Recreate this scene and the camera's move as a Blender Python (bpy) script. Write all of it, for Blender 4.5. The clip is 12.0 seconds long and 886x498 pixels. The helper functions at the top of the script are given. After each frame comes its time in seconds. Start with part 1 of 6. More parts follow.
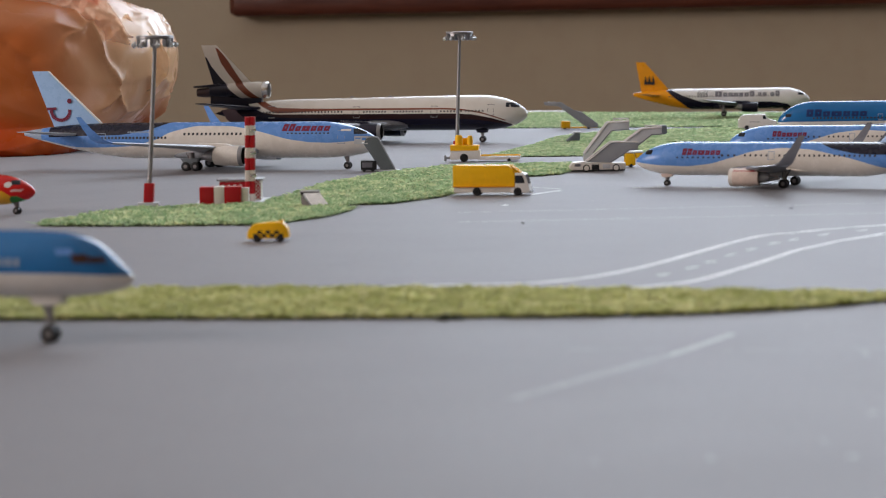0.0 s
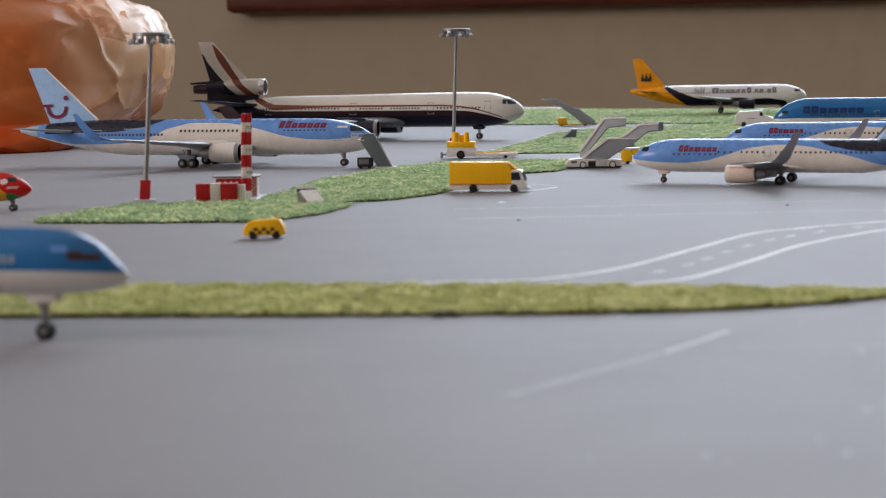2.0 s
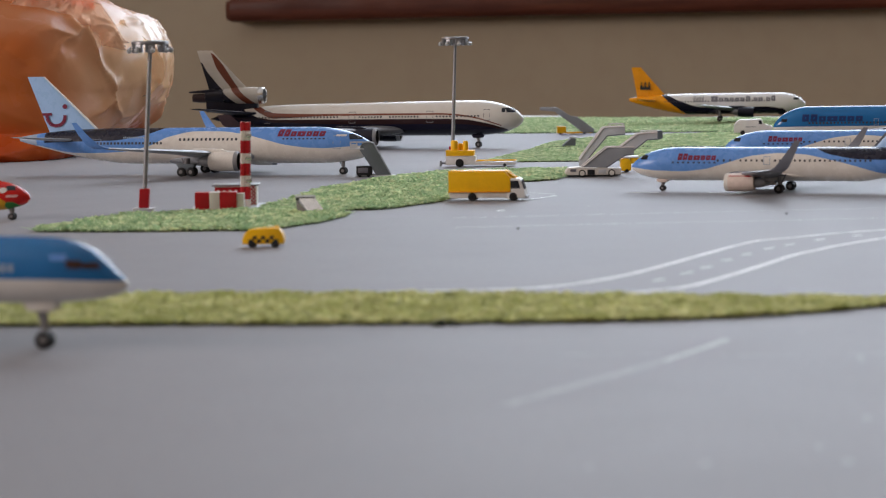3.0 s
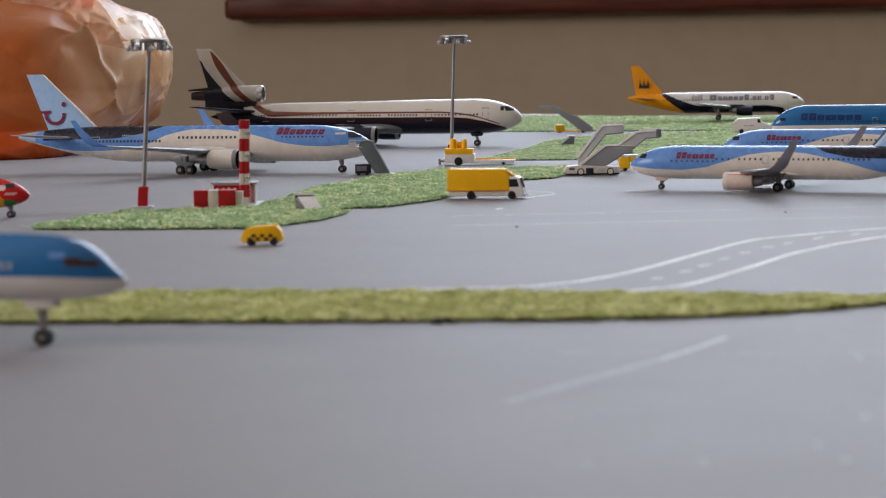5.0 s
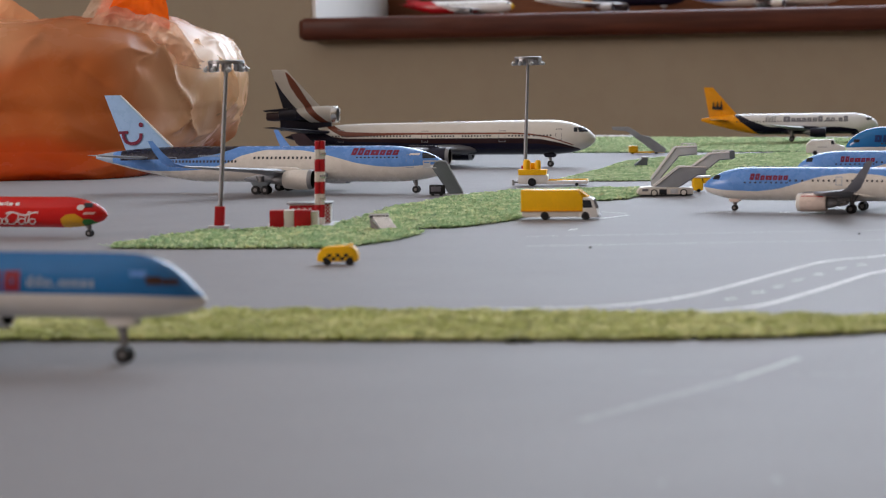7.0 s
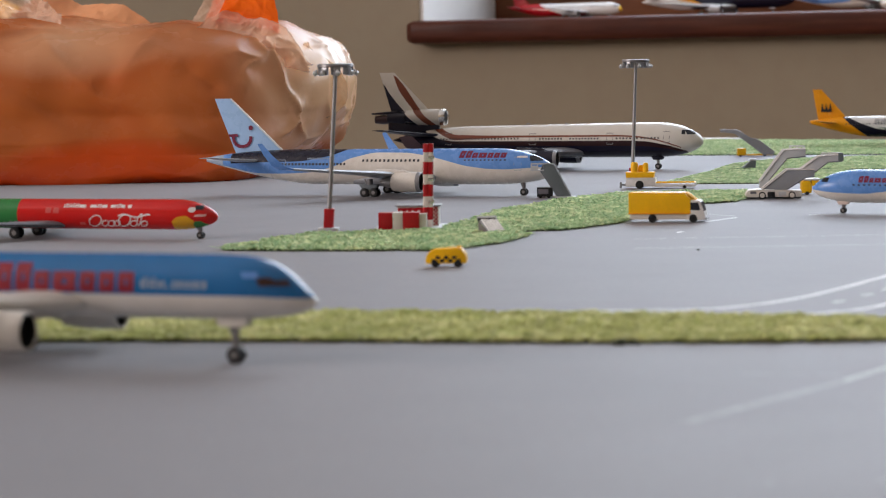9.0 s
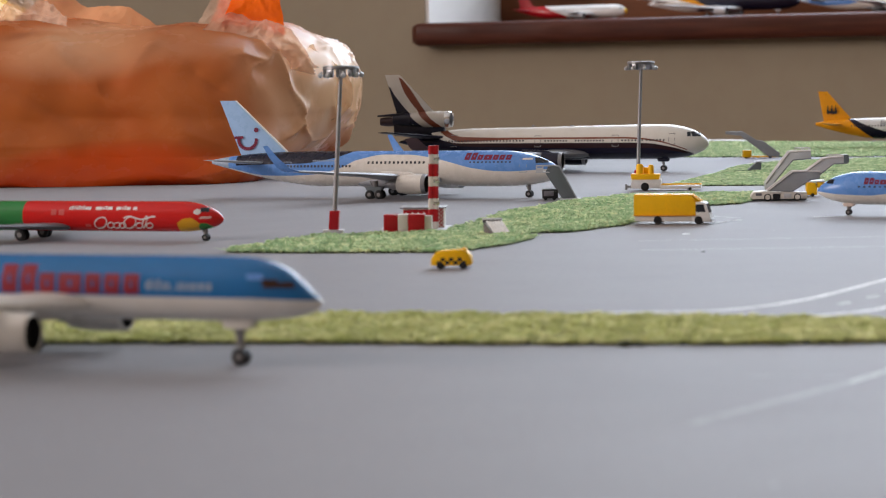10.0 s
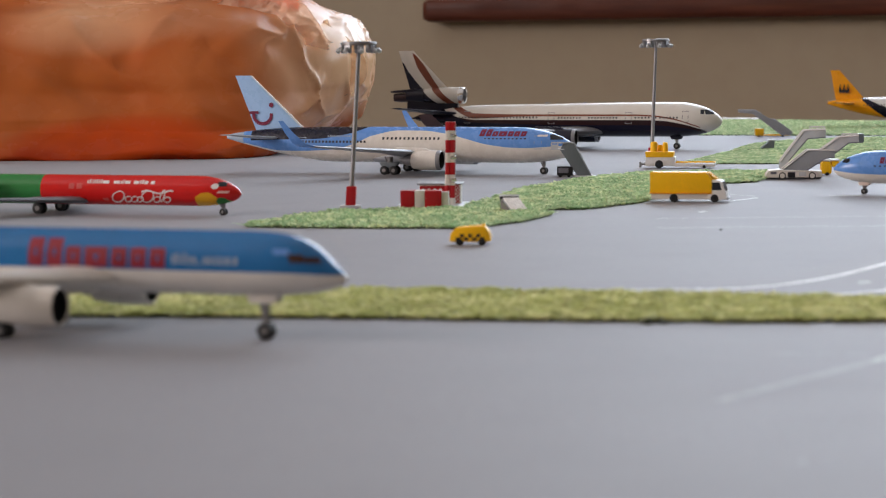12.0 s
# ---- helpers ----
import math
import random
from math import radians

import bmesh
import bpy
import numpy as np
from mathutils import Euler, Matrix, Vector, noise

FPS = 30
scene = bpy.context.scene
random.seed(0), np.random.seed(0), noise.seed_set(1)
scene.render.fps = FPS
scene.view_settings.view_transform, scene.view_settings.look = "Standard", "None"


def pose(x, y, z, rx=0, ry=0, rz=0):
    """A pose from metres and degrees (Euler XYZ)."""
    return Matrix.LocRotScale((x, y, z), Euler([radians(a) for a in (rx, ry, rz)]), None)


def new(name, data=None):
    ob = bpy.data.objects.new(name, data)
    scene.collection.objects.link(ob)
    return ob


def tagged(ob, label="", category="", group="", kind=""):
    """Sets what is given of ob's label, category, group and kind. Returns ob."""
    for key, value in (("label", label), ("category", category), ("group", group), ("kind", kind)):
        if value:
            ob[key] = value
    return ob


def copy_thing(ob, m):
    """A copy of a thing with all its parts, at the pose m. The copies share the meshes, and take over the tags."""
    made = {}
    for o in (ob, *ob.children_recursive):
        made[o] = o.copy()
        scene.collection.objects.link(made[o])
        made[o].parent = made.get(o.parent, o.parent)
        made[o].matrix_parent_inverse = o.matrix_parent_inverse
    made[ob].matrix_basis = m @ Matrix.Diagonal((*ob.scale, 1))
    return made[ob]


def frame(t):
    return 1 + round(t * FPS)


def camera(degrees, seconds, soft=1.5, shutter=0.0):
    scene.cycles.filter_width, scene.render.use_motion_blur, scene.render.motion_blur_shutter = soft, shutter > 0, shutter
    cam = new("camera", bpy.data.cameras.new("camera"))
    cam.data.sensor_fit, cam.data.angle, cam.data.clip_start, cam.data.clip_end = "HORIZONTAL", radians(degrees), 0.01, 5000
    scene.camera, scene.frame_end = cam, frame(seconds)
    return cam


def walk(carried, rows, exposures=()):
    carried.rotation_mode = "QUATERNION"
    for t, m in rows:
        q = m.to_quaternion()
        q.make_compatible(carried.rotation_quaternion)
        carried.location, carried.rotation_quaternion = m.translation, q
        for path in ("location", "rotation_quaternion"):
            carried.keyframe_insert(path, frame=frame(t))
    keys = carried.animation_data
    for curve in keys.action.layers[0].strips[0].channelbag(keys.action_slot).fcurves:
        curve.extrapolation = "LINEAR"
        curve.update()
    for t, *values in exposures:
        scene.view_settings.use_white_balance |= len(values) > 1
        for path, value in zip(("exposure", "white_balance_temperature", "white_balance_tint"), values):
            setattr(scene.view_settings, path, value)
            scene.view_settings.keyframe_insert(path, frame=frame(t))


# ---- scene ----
# The camera: a long lens, close above a table, that turns to the left.
cam = camera(21.146, 12.0, soft=1.1)
cam.data.dof.use_dof = True
cam.data.dof.focus_distance = 0.70
cam.data.dof.aperture_fstop = 60.0

PATH = [
    (0, 0.122, 2.367, 37.455, 84.849, 0.949, -0.874),
    (0.5, 0.151, 2.712, 37.353, 84.862, 0.968, -0.883),
    (1, 0.274, 2.456, 37.429, 84.849, 0.949, -0.926),
    (1.5, 0.292, 2.427, 37.593, 84.820, 0.973, -0.945),
    (2, 0.378, 2.543, 37.476, 84.768, 0.969, -0.937),
    (2.5, 0.139, 2.875, 37.481, 84.901, 0.949, -0.768),
    (3, 0.334, 2.670, 37.474, 84.971, 0.987, -0.963),
    (3.2, 0.334, 2.670, 37.474, 84.971, 0.987, -0.953),
    (4.8, 0.324, 2.391, 37.438, 84.894, 0.920, -1.100),
    (5, 0.324, 2.391, 37.438, 84.934, 0.920, -0.990),
    (5.5, 0.281, 2.268, 37.504, 85.101, 0.897, -0.793),
    (6, 0.024, 2.253, 37.472, 85.513, 0.709, -0.333),
    (6.5, -0.000, 0.000, 37.600, 85.496, 0.750, -0.000),
    (7, -0.154, -0.801, 37.636, 85.458, 0.865, 0.755),
    (7.5, -0.161, -1.625, 37.896, 85.672, 0.907, 1.623),
    (7.7, -0.161, -1.625, 37.896, 85.742, 0.907, 1.953),
    (9.3, -0.233, -3.477, 37.788, 85.540, 1.004, 3.454),
    (9.5, -0.233, -3.477, 37.788, 85.570, 1.004, 3.484),
    (10, -0.146, -3.350, 37.740, 85.615, 1.028, 3.473),
    (10.5, -0.023, -3.384, 37.878, 85.551, 0.999, 3.474),
    (11, -0.108, -3.168, 37.874, 85.505, 1.045, 3.464),
    (11.5, -0.169, -3.402, 37.785, 85.466, 1.004, 3.390),
    (11.6, -0.3, -3.5, 37.8, 85.49, 1.0, 3.28),
    (11.7, -0.9, -3.8, 37.82, 85.39, 0.93, 3.44),
    (11.8, -1.6, -4.1, 37.85, 85.22, 0.82, 3.745),
    (11.9, -2.2, -4.45, 37.88, 85.11, 0.72, 3.80),
    (12, -2.594, -4.743, 37.898, 85.038, 0.633, 3.636),
]
walk(cam, [(t, pose(x * 0.001, y * 0.001, z * 0.001, rx, ry, rz)) for t, x, y, z, rx, ry, rz in PATH],
     [(0.0, 0.37, 6920, 20), (6.0, 0.34, 6920, 20), (7.5, 0.36, 6920, 20), (9.5, 0.55, 6920, 20), (12.0, 0.55, 6920, 20)])

# ---- world and light ----
MM = 0.001
ROOM = pose(-0.1233, 1.700, 0.0, 0, 0, -20)   # the wall with the window: x along it, y out of the room

world = bpy.data.worlds.new("sky")
scene.world = world
world.use_nodes = True
sky = world.node_tree.nodes.new("ShaderNodeTexSky")
sky.sky_type = "NISHITA"
sky.sun_disc = False
sky.sun_elevation = radians(38)
sky.sun_rotation = radians(200)
world.node_tree.links.new(sky.outputs[0], world.node_tree.nodes["Background"].inputs[0])
world.node_tree.nodes["Background"].inputs[1].default_value = 0.12


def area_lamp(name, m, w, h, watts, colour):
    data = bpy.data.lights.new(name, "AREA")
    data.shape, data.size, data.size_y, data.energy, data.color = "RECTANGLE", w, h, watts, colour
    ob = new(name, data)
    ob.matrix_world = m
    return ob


# daylight in the opening of the window over the sill, plus an added fill
area_lamp("window_daylight", ROOM @ pose(0.70, 0.130, 0.70, -90, 0, 0), 1.30, 1.05, 19.0, (0.70, 0.87, 1.0))
# unseen source across the room, added to brighten the fronts
area_lamp("added_fill_lamp", ROOM @ pose(-1.46, -2.4, 0.75, 0, -90, 0), 0.8, 0.9, 31.0, (1.0, 0.965, 0.935))


# ---- materials ----
class Graph:
    """Shortcuts for a material's nodes."""

    def __init__(self, name):
        self.mat = bpy.data.materials.new(name)
        self.mat.use_nodes = True
        self.nodes, self.links = self.mat.node_tree.nodes, self.mat.node_tree.links
        self.bsdf = self.nodes["Principled BSDF"]
        self.coord = self.nodes.new("ShaderNodeTexCoord")

    def set(self, socket, value):
        if hasattr(value, "node"):
            self.links.new(value, socket)
        else:
            socket.default_value = value

    def math(self, op, a, b=0.0):
        n = self.nodes.new("ShaderNodeMath")
        n.operation = op
        self.set(n.inputs[0], a), self.set(n.inputs[1], b)
        return n.outputs[0]

    def span(self, v, a, b, lo=0.0, hi=1.0, smooth=True):
        n = self.nodes.new("ShaderNodeMapRange")
        n.interpolation_type = "SMOOTHSTEP" if smooth else "LINEAR"
        self.set(n.inputs["Value"], v)
        for key, x in (("From Min", a), ("From Max", b), ("To Min", lo), ("To Max", hi)):
            n.inputs[key].default_value = x
        return n.outputs["Result"]

    def noise(self, scale, detail=3.0, rough=0.55, stretch=None):
        n = self.nodes.new("ShaderNodeTexNoise")
        n.inputs["Scale"].default_value, n.inputs["Detail"].default_value, n.inputs["Roughness"].default_value = scale, detail, rough
        vec = self.coord.outputs["Object"]
        if stretch:
            m = self.nodes.new("ShaderNodeMapping")
            m.inputs["Scale"].default_value = stretch
            self.links.new(vec, m.inputs["Vector"])
            vec = m.outputs["Vector"]
        self.links.new(vec, n.inputs["Vector"])
        return n.outputs["Fac"]

    def mix(self, fac, a, b):
        n = self.nodes.new("ShaderNodeMix")
        n.data_type = "RGBA"
        self.set(n.inputs[0], fac)
        for socket, v in ((n.inputs[6], a), (n.inputs[7], b)):
            self.set(socket, (*v, 1) if isinstance(v, tuple) and len(v) == 3 else v)
        return n.outputs[2]

    def bump(self, height, strength, distance):
        n = self.nodes.new("ShaderNodeBump")
        n.inputs["Strength"].default_value, n.inputs["Distance"].default_value = strength, distance
        self.links.new(height, n.inputs["Height"])
        self.links.new(n.outputs[0], self.bsdf.inputs["Normal"])

    def xyz(self):
        n = self.nodes.new("ShaderNodeSeparateXYZ")
        self.links.new(self.coord.outputs["Object"], n.inputs[0])
        return n.outputs


def shade(c, k):
    return tuple(min(1.0, v * k) for v in c)


def paint(name, colour, rough=0.4, metal=0.0, coat=0.0, vary=0.12, coarse=220.0, fine=1800.0, relief=0.0):
    """Plain paint, plastic or metal, uneven at two scales."""
    g = Graph(name)
    a = g.mix(g.span(g.noise(coarse), 0.3, 0.7), shade(colour, 1 - vary), shade(colour, 1 + vary))
    c = g.mix(g.span(g.noise(fine, 2), 0.35, 0.75), a, shade(colour, 1 - vary * 0.8))
    g.set(g.bsdf.inputs["Base Color"], c)
    g.set(g.bsdf.inputs["Roughness"], g.span(g.noise(coarse * 2), 0.3, 0.7, rough * 0.82, min(1, rough * 1.2)))
    g.bsdf.inputs["Metallic"].default_value = metal
    g.bsdf.inputs["Coat Weight"].default_value = coat * 0.4
    g.bsdf.inputs["Specular IOR Level"].default_value = 0.36
    g.bsdf.inputs["Coat Roughness"].default_value = 0.12
    if relief:
        g.bump(g.noise(fine, 3), 0.5, relief * MM)
    return g.mat


def livery(name, base, layers, rough=0.19):
    """Paint in fields: each layer is (colour, kind, line, limits); the line is (metres behind the nose, metres up) of the full-size aircraft."""
    g = Graph(name)
    x, _, z = g.xyz()
    d, up = g.math("MULTIPLY", x, -500.0), g.math("MULTIPLY", z, 500.0)
    col = (*base, 1)
    for colour, kind, line, limits in layers:
        edge, slope = line[0][1], 0.0
        for k, (d0, z0) in enumerate(line):
            after = line[min(k + 1, len(line) - 1)]
            turn = (after[1] - z0) / (after[0] - d0) if k + 1 < len(line) else 0.0
            round_off = 0.45 * min([abs(q[0] - d0) for q in line[max(k - 1, 0):k + 2] if q[0] != d0])
            n = g.nodes.new("ShaderNodeMath")
            n.operation = "SMOOTH_MAX"
            g.set(n.inputs[0], g.math("SUBTRACT", d, d0))
            n.inputs[1].default_value, n.inputs[2].default_value = 0.0, round_off
            edge = g.math("ADD", edge, g.math("MULTIPLY", n.outputs[0], turn - slope))
            slope = turn
        diff = g.math("SUBTRACT", up, edge)
        if kind == "below":
            diff = g.math("MULTIPLY", diff, -1.0)
        fac = g.span(diff, -0.03, 0.03)
        if limits:
            fac = g.math("MULTIPLY", fac, g.span(d, limits[0] - 0.05, limits[0] + 0.05))
            fac = g.math("MULTIPLY", fac, g.span(d, limits[1] - 0.05, limits[1] + 0.05, 1.0, 0.0))
        col = g.mix(fac, col, colour)
    worn = g.nodes.new("ShaderNodeMix")
    worn.data_type, worn.blend_type = "RGBA", "MULTIPLY"
    g.set(worn.inputs[0], g.span(g.noise(260.0), 0.3, 0.75, 0.0, 0.35))
    g.set(worn.inputs[6], col), g.set(worn.inputs[7], (0.86, 0.83, 0.78, 1))
    g.set(g.bsdf.inputs["Base Color"], worn.outputs[2])
    g.set(g.bsdf.inputs["Roughness"], g.span(g.noise(500.0), 0.3, 0.7, rough * 0.8, rough * 1.3))
    g.bsdf.inputs["Specular IOR Level"].default_value = 0.36
    g.bump(g.noise(1500.0, 2), 0.12, 0.05 * MM)
    return g.mat


CREAM = (0.71, 0.67, 0.615)
WHITE = (0.78, 0.76, 0.73)
SKYBLUE = (0.115, 0.285, 0.66)
PALEBLUE = (0.34, 0.54, 0.82)
NAVY = (0.008, 0.008, 0.022)
DEEPBLUE = (0.010, 0.145, 0.38)
RED = (0.46, 0.010, 0.016)
YELLOW = (0.94, 0.50, 0.004)
ORANGE = (0.86, 0.34, 0.01)

M = {
    "white": paint("white_paint", WHITE, 0.32, coat=0.2, vary=0.05),
    "cream": paint("cream_paint", CREAM, 0.35, coat=0.2, vary=0.06),
    "skyblue": paint("sky_blue_paint", SKYBLUE, 0.28, coat=0.3, vary=0.06),
    "paleblue": paint("pale_blue_paint", PALEBLUE, 0.3, coat=0.3, vary=0.025),
    "deepblue": paint("deep_blue_paint", DEEPBLUE, 0.3, coat=0.3, vary=0.06),
    "navy": paint("navy_paint", NAVY, 0.42),
    "red": paint("red_paint", RED, 0.34, coat=0.3, vary=0.08),
    "darkred": paint("dark_red_print", (0.19, 0.012, 0.045), 0.45, vary=0.1),
    "yellow": paint("yellow_plastic", YELLOW, 0.42, vary=0.06),
    "orange": paint("orange_paint", ORANGE, 0.32, coat=0.2, vary=0.06),
    "pinkcream": paint("pinkish_cream_paint", (0.70, 0.57, 0.50), 0.33, coat=0.2, vary=0.06),
    "title_blue": paint("dark_blue_print", (0.006, 0.030, 0.13), 0.4, vary=0.1),
    "title_red": paint("bold_red_print", (0.24, 0.010, 0.025), 0.45, vary=0.1),
    "wing": paint("wing_grey_metal", (0.40, 0.42, 0.45), 0.38, 0.25, vary=0.1),
    "wing_mid": paint("mid_grey_wing_metal", (0.21, 0.215, 0.235), 0.4, 0.25, vary=0.1),
    "wing_dark": paint("dark_wing_metal", (0.19, 0.195, 0.22), 0.4, 0.3, vary=0.12),
    "steel": paint("bright_metal", (0.72, 0.71, 0.69), 0.22, 0.95, vary=0.08),
    "wing_navy": paint("dark_maroon_wing_paint", (0.055, 0.032, 0.036), 0.36, 0.2, vary=0.12),
    "dull": paint("dull_metal", (0.30, 0.30, 0.31), 0.42, 0.6, vary=0.12),
    "silver": paint("silver_paint", (0.52, 0.52, 0.53), 0.35, 0.45, vary=0.1),
    "gear": paint("gear_metal", (0.22, 0.21, 0.21), 0.45, 0.5, vary=0.15),
    "tyre": paint("black_rubber", (0.014, 0.014, 0.015), 0.62, vary=0.2),
    "hole": paint("black_inside", (0.006, 0.006, 0.007), 0.7, vary=0.1),
    "glass": paint("dark_glazing", (0.02, 0.022, 0.028), 0.12, vary=0.1),
    "amber": paint("brown_glazing", (0.055, 0.026, 0.02), 0.15, vary=0.1),
    "window": paint("window_print", (0.035, 0.035, 0.042), 0.4, vary=0.1),
    "grey": paint("grey_plastic", (0.32, 0.335, 0.36), 0.45, vary=0.08),
    "lightgrey": paint("light_grey_plastic", (0.55, 0.56, 0.58), 0.45, vary=0.06),
    "slate": paint("slate_plastic", (0.14, 0.165, 0.18), 0.45, vary=0.1),
    "black": paint("black_plastic", (0.016, 0.017, 0.02), 0.45, vary=0.12),
    "ink": paint("pale_print", (0.30, 0.37, 0.46), 0.4, vary=0.1),
    "lightprint": paint("white_print", (0.75, 0.70, 0.68), 0.4, vary=0.06),
    "greyprint": paint("grey_print", (0.17, 0.17, 0.20), 0.4, vary=0.1),
    "pinkprint": paint("pale_pink_print", (0.74, 0.42, 0.38), 0.4, vary=0.08),
    "dullred": paint("dull_pinkish_red_print", (0.56, 0.06, 0.05), 0.4, vary=0.08),
    "lines": paint("line_print", (0.16, 0.145, 0.14), 0.4, vary=0.1),
}


def sheet_material():
    """Printed grey apron sheet: matt gloss, mottled, with scuffs and dust."""
    g = Graph("grey_apron_sheet")
    base = g.mix(g.span(g.noise(14.0, 4), 0.3, 0.7), (0.258, 0.252, 0.264), (0.276, 0.270, 0.281))
    base = g.mix(g.span(g.noise(900.0, 4, 0.7), 0.35, 0.7, 0.0, 0.6), base, (0.225, 0.222, 0.235))
    scuff = g.span(g.noise(55.0, 6, 0.62, (0.35, 1.6, 1.0)), 0.62, 0.78, 0.0, 0.03)
    base = g.mix(scuff, base, (0.40, 0.395, 0.39))
    smudge = g.span(g.noise(260.0, 5, 0.7), 0.54, 0.74, 0.0, 0.09)
    base = g.mix(smudge, base, (0.40, 0.395, 0.40))
    base = g.mix(g.span(g.noise(70.0, 4, 0.65), 0.50, 0.70, 0.0, 0.35), base, (0.235, 0.231, 0.243))
    dust = g.span(g.noise(420.0, 2), 0.74, 0.80, 0.0, 0.45)
    base = g.mix(dust, base, (0.50, 0.49, 0.48))
    g.set(g.bsdf.inputs["Base Color"], base)
    g.set(g.bsdf.inputs["Roughness"], g.span(g.noise(60.0, 5), 0.3, 0.7, 0.62, 0.65))
    g.bsdf.inputs["Specular IOR Level"].default_value = 0.19
    g.bump(g.noise(1400.0, 3), 0.25, 0.04 * MM)
    return g.mat


def turf_material(name, dark, mid, light):
    """Flock: the colour changes from tuft to tuft."""
    g = Graph(name)
    geo = g.nodes.new("ShaderNodeNewGeometry")
    r = geo.outputs["Random Per Island"]
    c = g.mix(g.span(r, 0.0, 0.8), tuple(0.5 * (a + b) for a, b in zip(dark, mid)), mid)
    c = g.mix(g.span(r, 0.72, 0.92, 0.0, 0.8), c, light)
    c = g.mix(g.span(g.noise(380.0, 2), 0.50, 0.63, 0.0, 0.75), c, light)
    c = g.mix(g.span(g.noise(330.0, 3, 0.6, (1.0, 1.0, 0.3)), 0.54, 0.70, 0.0, 0.85), c, dark)
    c = g.mix(g.span(g.noise(110.0, 3), 0.50, 0.68, 0.0, 0.45), c, light)
    c = g.mix(g.span(g.noise(75.0, 4, 0.65), 0.46, 0.66, 0.0, 0.6), c, tuple(0.5 * a + 0.5 * b for a, b in zip(dark, mid)))
    g.set(g.bsdf.inputs["Base Color"], c)
    g.bsdf.inputs["Roughness"].default_value = 0.62
    tr = g.nodes.new("ShaderNodeBsdfTranslucent")
    g.links.new(c, tr.inputs["Color"])
    both = g.nodes.new("ShaderNodeMixShader")
    both.inputs[0].default_value = 0.55
    g.links.new(g.bsdf.outputs[0], both.inputs[1])
    g.links.new(tr.outputs[0], both.inputs[2])
    g.links.new(both.outputs[0], g.nodes["Material Output"].inputs["Surface"])
    return g.mat


def wall_material():
    g = Graph("tan_wall_paint")
    c = g.mix(g.span(g.noise(3.0, 4), 0.3, 0.7), (0.345, 0.286, 0.207), (0.372, 0.312, 0.229))
    c = g.mix(g.span(g.noise(60.0, 4), 0.4, 0.7, 0.0, 0.35), c, (0.33, 0.262, 0.195))
    g.set(g.bsdf.inputs["Base Color"], c)
    g.bsdf.inputs["Roughness"].default_value = 0.75
    g.bump(g.noise(220.0, 4), 0.3, 0.4 * MM)
    return g.mat


def wood_material(name, dark, light, rough, varnish=0.0):
    g = Graph(name)
    grain = g.noise(16.0, 6, 0.6, (1.0, 14.0, 14.0))
    c = g.mix(g.span(grain, 0.3, 0.7), dark, light)
    c = g.mix(g.span(g.noise(90.0, 4, 0.6, (0.6, 9.0, 9.0)), 0.55, 0.75, 0.0, 0.5), c, dark)
    g.set(g.bsdf.inputs["Base Color"], c)
    g.set(g.bsdf.inputs["Roughness"], g.span(g.noise(30.0), 0.3, 0.7, rough * 0.8, rough * 1.25))
    g.bsdf.inputs["Specular IOR Level"].default_value = 0.15
    g.bsdf.inputs["Coat Weight"].default_value = varnish
    g.bsdf.inputs["Coat Roughness"].default_value = 0.14
    g.bump(grain, 0.2, 0.3 * MM)
    return g.mat


